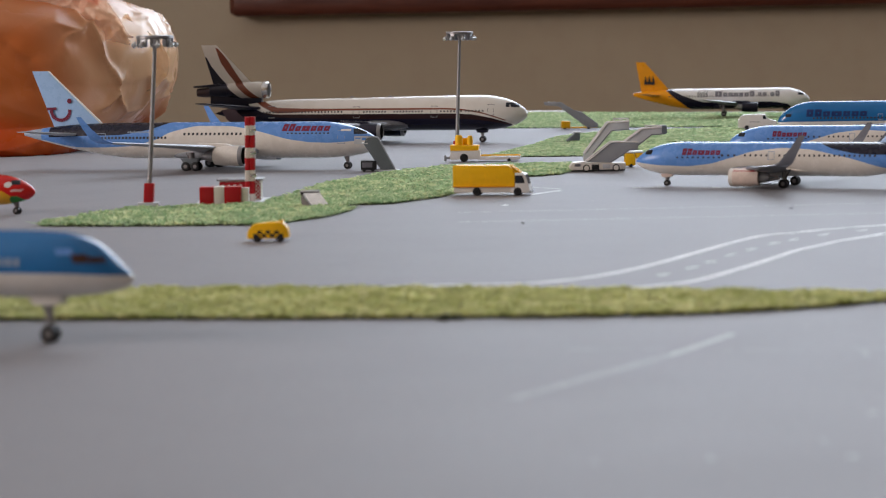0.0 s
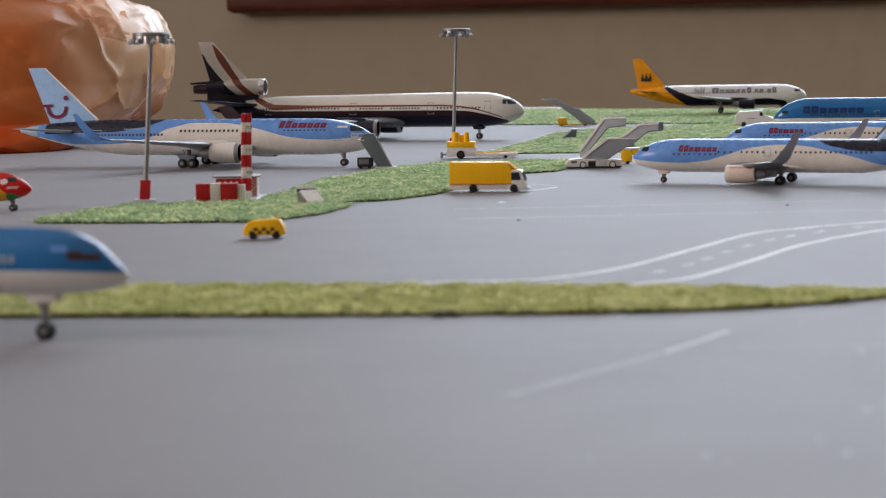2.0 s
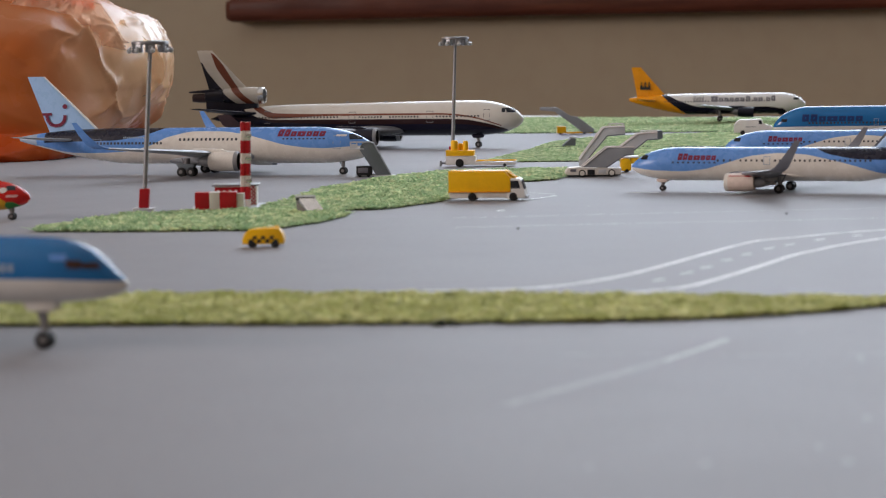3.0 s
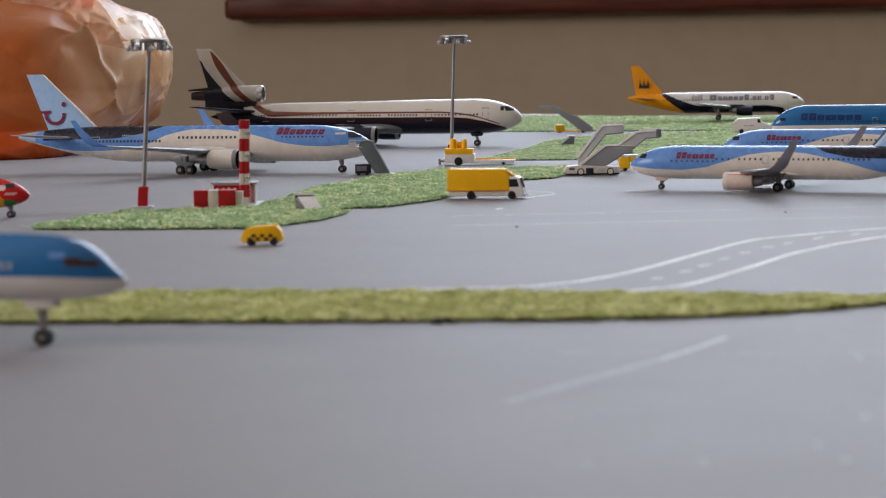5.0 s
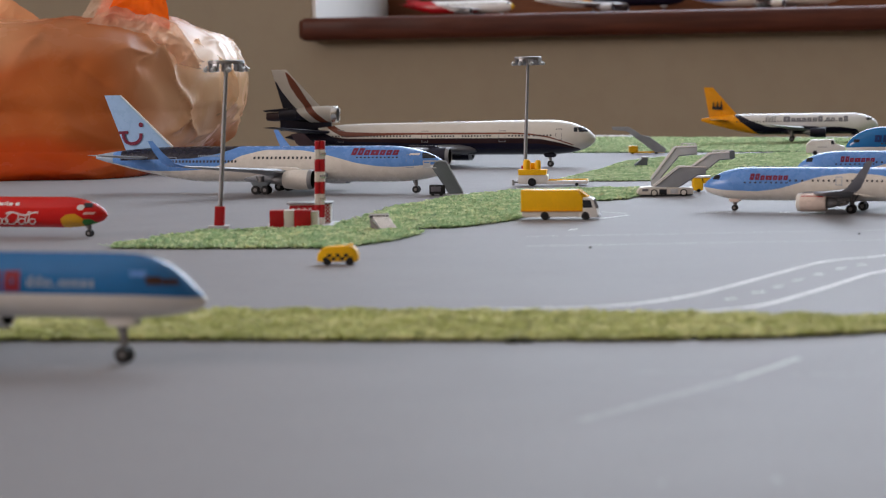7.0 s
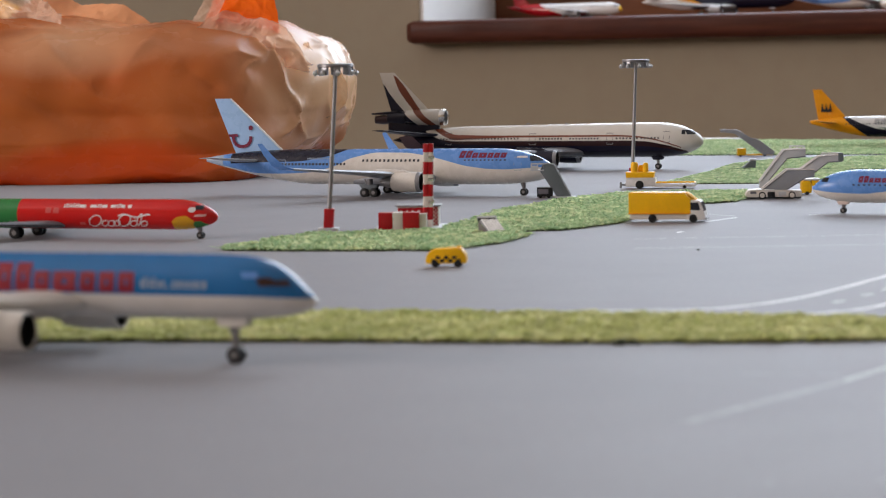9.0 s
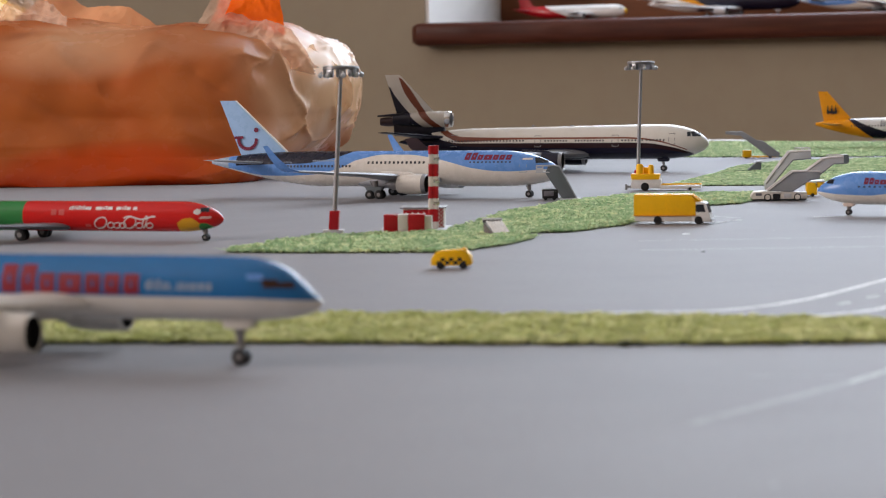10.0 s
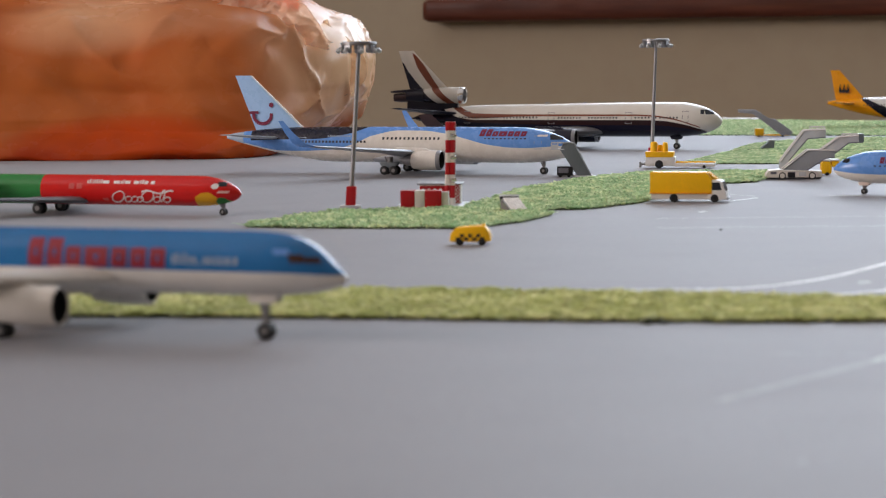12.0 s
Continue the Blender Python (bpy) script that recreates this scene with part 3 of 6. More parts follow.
turf(GRASS_FRONT, M["turf_near"], 7.0, 0.80, 0.40, 1, 0.45, label="long narrow strip of yellow-green model grass lying on the apron")
turf(GRASS_LEFT, M["turf"], 5.0, 0.90, 0.40, 2, label="pointed patch of green model grass under a mast and tower")
turf(GRASS_MID, M["turf"], 4.5, 0.90, 0.42, 3, label="broad patch of green model grass beside a yellow truck")
turf(GRASS_STRIP, M["turf"], 4.0, 0.48, 0.46, 4, label="strip of green model grass between two aprons")
turf(GRASS_APRON, M["turf"], 4.0, 0.48, 0.46, 5, label="patch of green model grass behind the passenger stairs")
turf(GRASS_FAR, M["turf"], 3.0, 0.48, 0.48, 6, label="large sheet of green model grass at the back of the table")


# ---- aircraft, all at 1:500 ----
def along(pts, d):
    """A soft curve through (d, z) points."""
    i = max(k for k in range(len(pts) - 1) if pts[k][0] <= d or k == 0)
    (d0, z0), (d1, z1) = pts[i], pts[i + 1]
    slope = lambda k: (pts[min(k + 1, len(pts) - 1)][1] - pts[max(k - 1, 0)][1]) / (pts[min(k + 1, len(pts) - 1)][0] - pts[max(k - 1, 0)][0])
    w = d1 - d0
    u = (d - d0) / w
    a, b = slope(i) * w, slope(i + 1) * w
    return z0 + u * a + u * u * (3 * (z1 - z0) - 2 * a - b) + u ** 3 * (a + b - 2 * (z1 - z0))


class Body:
    """The skin of a fuselage: length, half-width, top and belly in metres of the full-size aircraft, z from the ground."""

    def __init__(self, s):
        self.s = s

    def ring(self, d):
        s = self.s
        L, hw, zt, zb, ln, lt = s["L"], s["hw"], s["zt"], s["zb"], s["nose"], s["tail"]
        zn, ze = s["zn"], s["ze"]
        w, t, b = hw, zt, zb
        if d < ln:
            u = max(d / ln, 0.0)
            k = 1 - (1 - u) ** 2
            t = zn + (zt - zn) * k ** s.get("brow", 0.66)
            b = zn + (zb - zn) * k ** s.get("jaw", 0.50)
            w = hw * k ** 0.54
            if "crown" in s:
                t = along(s["crown"], d)
        if d > L - lt:
            u = min((d - (L - lt)) / lt, 1.0)
            b = zb + (ze - 0.25 - zb) * u ** 1.45
            t = zt + (ze + 0.35 - zt) * u ** 2.6
            w = hw * max(1 - u ** 1.8, 0.0) + 0.22 * u
        return w, t - s.get("droop", 0.0) * min(1.0, max(0.0, (d - 12.0) / 34.0)), b

    def skin(self, d, z, side, off=0.0):
        """The place on the skin at d behind the nose and z up, in millimetres."""
        w, t, b = self.ring(d)
        m, h = (t + b) / 2, (t - b) / 2
        q = max(-0.985, min(0.985, (z - m) / h))
        y = w * math.sqrt(1 - q * q)
        ny, nz = y / (w * w), (z - m) / (h * h)
        k = math.hypot(ny, nz) or 1.0
        return (-2 * d, side * (2 * y + off * ny / k), 2 * (m + q * h) + off * nz / k)

    def build(self, bm):
        s, n = self.s, 40
        ds = [s["nose"] * (i / 22) ** 1.7 for i in range(22)]
        ds += [s["nose"] + (s["L"] - s["nose"] - s["tail"]) * i / 24 for i in range(24)]
        ds += [s["L"] - s["tail"] + s["tail"] * i / 22 for i in range(23)]
        rings = []
        for d in ds:
            w, t, b = self.ring(max(d, 0.015))
            rings.append([(-2 * d, 2 * w * math.cos(a), t + b + (t - b) * math.sin(a)) for a in (2 * math.pi * i / n for i in range(n))])
        return loft(bm, rings)


def decal(bm, body, d0, d1, z0, z1, side, nx=2, nz=2, off=0.06, lean=0.0):
    """A patch of print on the skin."""
    vv = [[bm.verts.new(body.skin(d0 + (d1 - d0) * i / nx + lean * (z0 + (z1 - z0) * j / nz - z0), z0 + (z1 - z0) * j / nz, side, off)) for j in range(nz + 1)] for i in range(nx + 1)]
    for i in range(nx):
        for j in range(nz):
            bm.faces.new((vv[i][j], vv[i + 1][j], vv[i + 1][j + 1], vv[i][j + 1]))


def oval(bm, body, d, z, rd, rz, side, off=0.07):
    """An oval patch of print on the skin."""
    mid = bm.verts.new(body.skin(d, z, side, off))
    ring = [bm.verts.new(body.skin(d + rd * math.cos(a), z + rz * math.sin(a), side, off)) for a in (2 * math.pi * i / 18 for i in range(18))]
    for i in range(18):
        bm.faces.new((mid, ring[i], ring[(i + 1) % 18]))


def outline(bm, body, d0, d1, z0, z1, side, w=0.07):
    """A thin printed rectangle, as round a door."""
    for a in ((d0, d1, z0, z0 + w), (d0, d1, z1 - w, z1), (d0, d0 + w, z0, z1), (d1 - w, d1, z0, z1)):
        decal(bm, body, *a, side, 1, 2)


def print_bars(name, body, parent, material, d0, d1, z0, z1, shape, side, label="", lean=0.0, solid=False):
    """Writing as plain bars, one block after another, each w wide and h high."""
    total = sum(w for w, _ in shape) + 0.25 * (len(shape) - 1)
    k = (d1 - d0) / total
    d = d1 if side < 0 else d0        # reads from left to right on both sides
    for w, h in shape:
        a, b = (d - w * k, d) if side < 0 else (d, d + w * k)
        bm = bmesh.new()
        if solid:
            top = z0 + (z1 - z0) * h
            w0, t = (b - a) * 0.42, (top - z0) * 0.36
            shift = lean * (top - t - z0)
            decal(bm, body, a, a + w0, z0, top, side, 1, 5, lean=lean), decal(bm, body, b - w0, b, z0, top, side, 1, 5, lean=lean)
            decal(bm, body, a + w0, b - w0, z0, z0 + t, side, 1, 2, lean=lean), decal(bm, body, a + w0 + shift, b - w0 + shift, top - t, top, side, 1, 2, lean=lean)
        elif w < 0.5:
            decal(bm, body, a, b, z0, z0 + (z1 - z0) * h, side, 1, 5, lean=lean)
        else:
            s = (b - a) * 0.37
            decal(bm, body, a, a + s, z0, z0 + (z1 - z0) * h, side, 1, 5, lean=lean)
            decal(bm, body, b - s, b, z0, z0 + (z1 - z0) * min(h, 0.8), side, 1, 5, lean=lean)
        part(name, bm, material, parent, label)
        label = ""
        d += (-1 if side < 0 else 1) * (w + 0.25) * k


def foil(c, t, n=9):
    """An aerofoil section of chord c: (back from the leading edge, up)."""
    up, lo = [], []
    for i in range(n + 1):
        u = (i / n) ** 1.6
        h = t * c * (1.48 * math.sqrt(u) - 0.63 * u - 1.76 * u ** 2 + 1.42 * u ** 3 - 0.51 * u ** 4)
        up.append((u * c, h * 1.15 + 0.015 * c)), lo.append((u * c, -h * 0.75))
    return up + lo[-2:0:-1]


def wing(name, parent, material, side, sections, label=""):
    """Sections: (d of leading edge, y, z, chord, thickness), metres."""
    bm = bmesh.new()
    loft(bm, [[(-2 * (d + u), side * 2 * y, 2 * (z + h)) for u, h in foil(c, t)] for d, y, z, c, t in sections])
    return part(name, bm, material, parent, label, sharp=50)


def blade(name, parent, material, corners, thick, side=0.0, label="", lean=0.0, mats=None):
    """An upright or slanting fin of four corners (d, z): front low, front high, rear high, rear low; lean moves the top outwards."""
    (a, za), (b, zb), (c, zc), (e, ze) = corners
    bm = bmesh.new()
    rings = []
    for k in (0, 0.25, 0.5, 0.75, 1.0):
        d0, d1, z0, z1 = a + (b - a) * k, e + (c - e) * k, za + (zb - za) * k, ze + (zc - ze) * k
        ring = []
        for u, h in foil(1.0, 0.5, 8):
            ring.append((-2 * (d0 + (d1 - d0) * u), 2 * (side + lean * k + h * thick * (1 - 0.4 * k)), 2 * (z0 + (z1 - z0) * u)))
        rings.append(ring)
    loft(bm, rings)
    return part(name, bm, material, parent, label, sharp=60)


def engine(parent, d, y, z, length, r, cowl, lip="steel", pylon=True, top=0.0, fan="hole"):
    """A nacelle: cowling with its intake ring, fan and exhaust, all parts of the engine."""
    D, Y, Z, N, R = -2 * d, 2 * y, 2 * z, 2 * length, 2 * r
    bm = bmesh.new()
    spin(bm, [(D - N * 0.05, R * 0.86), (D - N * 0.05, R * 0.985), (D - N * 0.2, R), (D - N * 0.5, R * 0.99), (D - N * 0.72, R * 0.86), (D - N * 0.74, R * 0.74), (D - N * 0.6, R * 0.7)], Y, Z, cap=False)
    e = part("engine", bm, cowl, parent)
    bm = bmesh.new()
    spin(bm, [(D - N * 0.02, R * 0.85), (D, R * 0.90), (D - N * 0.012, R * 0.955), (D - N * 0.05, R * 0.985), (D - N * 0.10, R * 0.998), (D - N * 0.10, R * 0.96)], Y, Z, cap=False)
    part("intake_ring", bm, M[lip], e, "bright metal intake ring")
    bm = bmesh.new()
    spin(bm, [(D - N * 0.05, R * 0.02), (D - N * 0.13, R * 0.22), (D - N * 0.13, R * 0.82), (D - N * 0.02, R * 0.855)], Y, Z, 24, cap=False)
    part("fan", bm, M[fan], e)
    bm = bmesh.new()
    spin(bm, [(D - N * 0.6, R * 0.66), (D - N * 0.86, R * 0.56), (D - N * 0.97, R * 0.42), (D - N * 0.97, R * 0.34), (D - N, R * 0.2), (D - N * 1.12, R * 0.03)], Y, Z, 24)
    part("exhaust", bm, M["dull"], e, "dull metal exhaust cone")
    if pylon:
        bm = bmesh.new()
        prism(bm, [(D - N * 0.22, Z + R * 0.9), (D - N * 0.45, Z + R * 1.22 + top), (D - N * 1.15, Z + R * 1.3 + top), (D - N * 1.2, Z + R * 0.9 + top), (D - N * 0.8, Z + R * 0.6)], Y - 0.45, Y + 0.45, 0.12)
        part("pylon", bm, cowl, parent)
    return e


def leg(name, parent, d, y, top, r, w, rows=1, gap=0.0, axle=0.0, door=None, thick=0.55):
    """An undercarriage leg: strut, and its wheels in pairs; rows of pairs one behind the other."""
    x, y, z, R = -2 * d, 2 * y, 2 * top, 2 * r
    bm = bmesh.new()
    rod(bm, (x, y, R), (x, y, z), thick * 0.8, thick, 12)
    rod(bm, (x, y, R * 1.3), (x - 1.6, y, z), 0.2, 0.2, 8)
    rod(bm, (x, y - 2 * axle, R), (x, y + 2 * axle, R), 0.3, 0.3, 10)
    if rows > 1:
        rod(bm, (x - gap, y, R), (x + gap, y, R), 0.35, 0.35, 10)
    strut = part(name, bm, M["gear"], parent)
    if door is not None:
        for side in (-1, 1):
            bm = bmesh.new()
            prism(bm, [(x + 2.2 * R / 1.1, z - 1.6), (x + 1.5 * R / 1.1, z - 1.6 - 1.3 * R / 1.1), (x - 1.7 * R / 1.1, z - 1.6 - 1.3 * R / 1.1), (x - 2.5 * R / 1.1, z - 1.6)], y + side * 1.0 - 0.12, y + side * 1.0 + 0.12, 0.05)
            part("gear_door", bm, door, strut)
    for i in range(rows):
        for side in (-1, 1):
            wheel("wheel", strut, x + (0 if rows == 1 else (gap if i == 0 else -gap)), y + side * 2 * axle, R, R, 2 * w)
    return strut


def aircraft(name, m, label, s, group="model airliners"):
    """A die-cast airliner. Its origin lies on the ground under the nose; x points forward."""
    ob = thing(name, m, label, "model airplane", group)
    body = Body(s)
    bm = bmesh.new()
    body.build(bm)
    part("fuselage", bm, s["paint"], ob, sharp=60)
    # wing box under the belly
    if "belly" in s:
        d0, d1, w, z = s["belly"]
        bm = bmesh.new()
        rings = []
        for i in range(11):
            u = i / 10
            k = math.sin(math.pi * min(max(u, 0.001), 0.999)) ** 0.5
            rings.append([(-2 * (d0 + (d1 - d0) * u), 2 * w * k * math.cos(a), 2 * (s["zb"] + 0.75 + (0.75 + z) * k * math.sin(a))) for a in (2 * math.pi * j / 24 for j in range(24))])
        loft(bm, rings)
        part("wing_fairing", bm, s.get("belly_paint", M["cream"]), ob, sharp=60)
    for side in (-1, 1):
        wing("wing", ob, s["wing_paint"], side, s["wing"], s.get("wing_label", ""))
        if "winglet" in s:
            wing("winglet", ob, s["winglet_paint"], side, s["winglet"], s.get("winglet_label", ""))
        wing("stabilizer", ob, s.get("stab_paint", s["wing_paint"]), side, s["stab"])
        for e in s.get("engines", ()):
            d, y, z, n, r = e
            engine(ob, d, side * y, z, n, r, s["cowl"], s.get("lip", "steel"), top=s.get("pylon_top", 0.0))
        leg("main_gear", ob, s["main"][0], side * s["main"][1], s["zb"] + 1.0, *s["main"][2:], thick=0.9 if s["main"][4] > 1 else 0.55, door=s.get("main_door"))
    leg("nose_gear", ob, s["nlg"][0], 0, s["zb"] + 1.0, *s["nlg"][1:], door=s["cowl"] if s.get("gear_doors", True) else None)
    blade("tail_fin", ob, s["fin_paint"], s["fin"], s.get("fin_thick", 0.7), label=s.get("fin_label", ""))
    # print: cabin windows, cockpit glass, door outlines
    for side in (-1, 1):
        for d0, d1, step, z, w, h in s.get("windows", ()):
            for i in range(int((d1 - d0) / step) + 1):
                bm = bmesh.new()
                decal(bm, body, d0 + i * step, d0 + i * step + w, z, z + h, side, 1, 1)
                part("cabin_window", bm, M["window"], ob, smooth=False)
        for d0, d1, z0, z1, lean in s["cockpit"]:
            bm = bmesh.new()
            decal(bm, body, d0, d1, z0, z1, side, 4, 3, 0.05, lean)
            part("cockpit_window", bm, M[s.get("glass", "glass")], ob)
        if s.get("doors"):
            for d0, d1, z0, z1 in s["doors"]:
                bm = bmesh.new()
                outline(bm, body, d0, d1, z0, z1, side, s.get("door_line", 0.07))
                part("door_outline", bm, M[s.get("door_print", "lines")], ob)
    return ob, body


# bars as (width, height)
WORD_A = [(1.0, 1.0), (1.0, 1.0), (1.0, 0.72), (1.5, 0.72), (1.0, 0.72), (1.0, 0.72), (1.0, 0.72)]
WORD_B = [(1.5, 1.0)] + [(0.95, 0.72)] * 5 + [(1.0, 1.0), (0.3, 0.2), (0.8, 0.72), (0.9, 0.72), (0.3, 0.2), (0.9, 0.72), (0.9, 1.0)]
WORD_C = [(0.6, 1.0), (0.5, 1.0), (0.7, 0.7), (0.3, 0.2), (0.8, 0.7), (0.8, 0.7), (1.1, 0.7)]


def wave(L, zt, zb, front):
    """The wave livery: cream belly, sky-blue crown that dips at both ends, navy along the rear crown."""
    h = zt - zb
    blue = [(L * a, zt - h * f) for a, f in front]
    navy = [(L * 0.56, zt + 0.3), (L * 0.62, zt - h * 0.18), (L * 0.70, zt - h * 0.33), (L * 0.85, zt - h * 0.36), (L * 0.97, zt - h * 0.42)]
    return livery("wave_livery", CREAM, [(SKYBLUE, "above", blue, None), (NAVY, "above", navy, (L * 0.55, L * 0.92)), ((0.36, 0.44, 0.55), "above", [(L * 0.9, zb - 1.0), (L, zb - 1.0)], (L * 0.945, L * 1.1))], 0.25)


def spec_widebody_twin():
    L, zt, zb = 54.9, 6.78, 1.6
    front = [(0.0, 0.50), (0.05, 0.52), (0.124, 0.57), (0.18, 0.55), (0.24, 0.46), (0.29, 0.32), (0.34, 0.19), (0.40, 0.10), (0.50, 0.09), (0.565, 0.26), (0.60, 0.45), (0.66, 0.63), (0.75, 0.68), (0.85, 0.68), (0.97, 0.4)]
    return dict(
        L=L, hw=2.5, zt=zt, zb=zb, nose=9.0, tail=17.5, zn=3.55, ze=5.2, paint=wave(L, zt, zb, front),
        belly=(18.5, 33.0, 2.3, 0.35), wing_paint=M["wing"], cowl=M["cream"],
        wing=[(17.2, 1.6, 2.6, 10.5, 0.12), (21.5, 8.0, 3.35, 6.6, 0.11), (31.2, 22.0, 4.8, 2.5, 0.10)],
        winglet=[(31.2, 22.0, 4.8, 2.5, 0.10), (32.3, 22.9, 5.3, 1.9, 0.10), (33.8, 23.5, 6.8, 1.3, 0.09), (35.1, 23.8, 8.4, 0.75, 0.08)], winglet_paint=M["skyblue"],
        winglet_label="sky-blue upturned winglet",
        stab=[(45.0, 0.8, 5.0, 5.2, 0.09), (50.4, 8.3, 5.8, 2.0, 0.08)], stab_paint=M["wing"],
        engines=[(17.6, 7.9, 2.3, 6.0, 1.42)], nlg=(4.9, 0.52, 0.30, 1, 0.0, 0.36), main=(26.8, 4.65, 0.66, 0.42, 2, 1.45, 0.55),
        fin=[(42.5, 6.5), (50.9, 14.4), (53.4, 14.4), (50.0, 5.9)], fin_paint=M["paleblue"], fin_label="pale blue tail fin", fin_thick=0.75,
        windows=[(20.0, 28.8, 0.66, 4.98, 0.31, 0.35), (31.5, 41.5, 0.55, 4.5, 0.30, 0.32), (6.9, 13.2, 0.60, 5.08, 0.28, 0.19)],
        # grey belly_paint puts the shade under the belly into the fairing's colour
        cockpit=[(1.75, 3.4, 5.0, 5.75, 0.35)], doors=[(4.6, 5.7, 3.7, 5.6), (41.0, 42.5, 4.2, 5.3)], door_print="ink", gear_doors=False, glass="glass", lip="dull", main_door=M["slate"], belly_paint=M["grey"])


def spec_trijet():
    L, zt, zb = 56.8, 8.2, 2.15
    ivory = (0.66, 0.63, 0.58)
    # a brown sweep along the side that widens up the fin, with a maroon band and navy below it
    sweep = [
        ((0.20, 0.055, 0.03), "below", [(3.5, 3.95), (4.1, 4.2), (7.5, 5.36), (10.9, 5.95), (14.0, 6.14), (38.0, 6.2), (44.8, 6.4), (47.8, 7.7), (50.4, 9.8), (52.0, 11.4), (54.5, 15.2), (56.3, 17.2)], (3.5, 80.0)),
        (ivory, "below", [(3.5, 3.76), (4.1, 4.0), (7.5, 5.13), (10.9, 5.69), (14.0, 5.86), (36.0, 5.82), (44.8, 5.4), (47.6, 6.65), (50.4, 8.4), (52.3, 10.15), (54.2, 12.4), (55.65, 14.5), (56.4, 16.6), (57.0, 18.5)], (3.45, 80.0)),
        ((0.026, 0.009, 0.010), "below", [(2.2, 2.6), (2.7, 3.3), (5.5, 4.25), (9.2, 5.0), (12.6, 5.16), (30.0, 5.2), (44.8, 5.25), (47.8, 5.7)], (1.8, 47.8)),
        (NAVY, "below", [(2.2, 2.4), (2.7, 2.9), (5.5, 3.65), (9.2, 4.15), (12.6, 4.25), (30.0, 4.3), (44.8, 4.7), (47.8, 5.8), (50.1, 6.8), (51.9, 8.2), (53.6, 9.6), (55.65, 11.7), (57.5, 14.0), (58.3, 15.5)], (1.8, 80.0))]
    white = livery("white_brown_navy_livery", ivory, sweep)
    fin_paint = livery("fin_white_brown_navy", ivory, sweep)
    return dict(
        L=L, hw=3.0, zt=zt, zb=zb, nose=8.2, tail=16.0, zn=4.9, ze=5.6, brow=0.60, droop=0.45, paint=white,
        belly=(21.0, 40.0, 2.9, 0.2), belly_paint=M["navy"], wing_paint=M["wing_mid"], cowl=M["navy"],
        wing=[(20.5, 1.8, 3.0, 14.0, 0.11), (28.5, 10.0, 3.3, 8.0, 0.09), (42.0, 24.6, 4.4, 3.6, 0.09)],
        winglet=[(42.0, 24.6, 4.4, 3.6, 0.09), (43.2, 25.2, 5.2, 3.2, 0.09), (44.8, 25.6, 6.8, 2.4, 0.08)], winglet_paint=M["wing_navy"],
        stab=[(47.0, 1.5, 6.2, 6.5, 0.09), (55.5, 9.0, 7.4, 2.4, 0.08)], stab_paint=M["navy"],
        lip="dull", engines=[(24.0, 8.3, 2.3, 6.4, 1.5)], nlg=(8.0, 0.55, 0.32, 1, 0.0, 0.35), main=(32.5, 5.3, 0.65, 0.42, 2, 1.5, 0.6),
        fin=[(48.8, 9.6), (56.4, 17.6), (59.2, 17.6), (56.8, 9.6)], fin_paint=fin_paint, fin_label="white fin with brown stripe and navy rear edge", fin_thick=0.75,
        windows=[(7.2, 10.4, 0.6, 5.42, 0.3, 0.3), (11.0, 14.6, 0.6, 5.42, 0.3, 0.28), (18.0, 23.4, 0.55, 5.42, 0.3, 0.28), (24.6, 28.6, 0.55, 5.42, 0.3, 0.28), (32.5, 47.0, 0.6, 5.48, 0.3, 0.28)],
        cockpit=[(1.15, 2.5, 6.1, 6.9, 0.55), (2.8, 3.4, 6.15, 6.9, 0.1)], doors=[(5.4, 6.5, 4.75, 6.7), (15.4, 16.6, 4.5, 6.5), (29.4, 30.6, 4.5, 6.5), (45.0, 46.2, 4.6, 6.7)], door_print="gear", door_line=0.1)


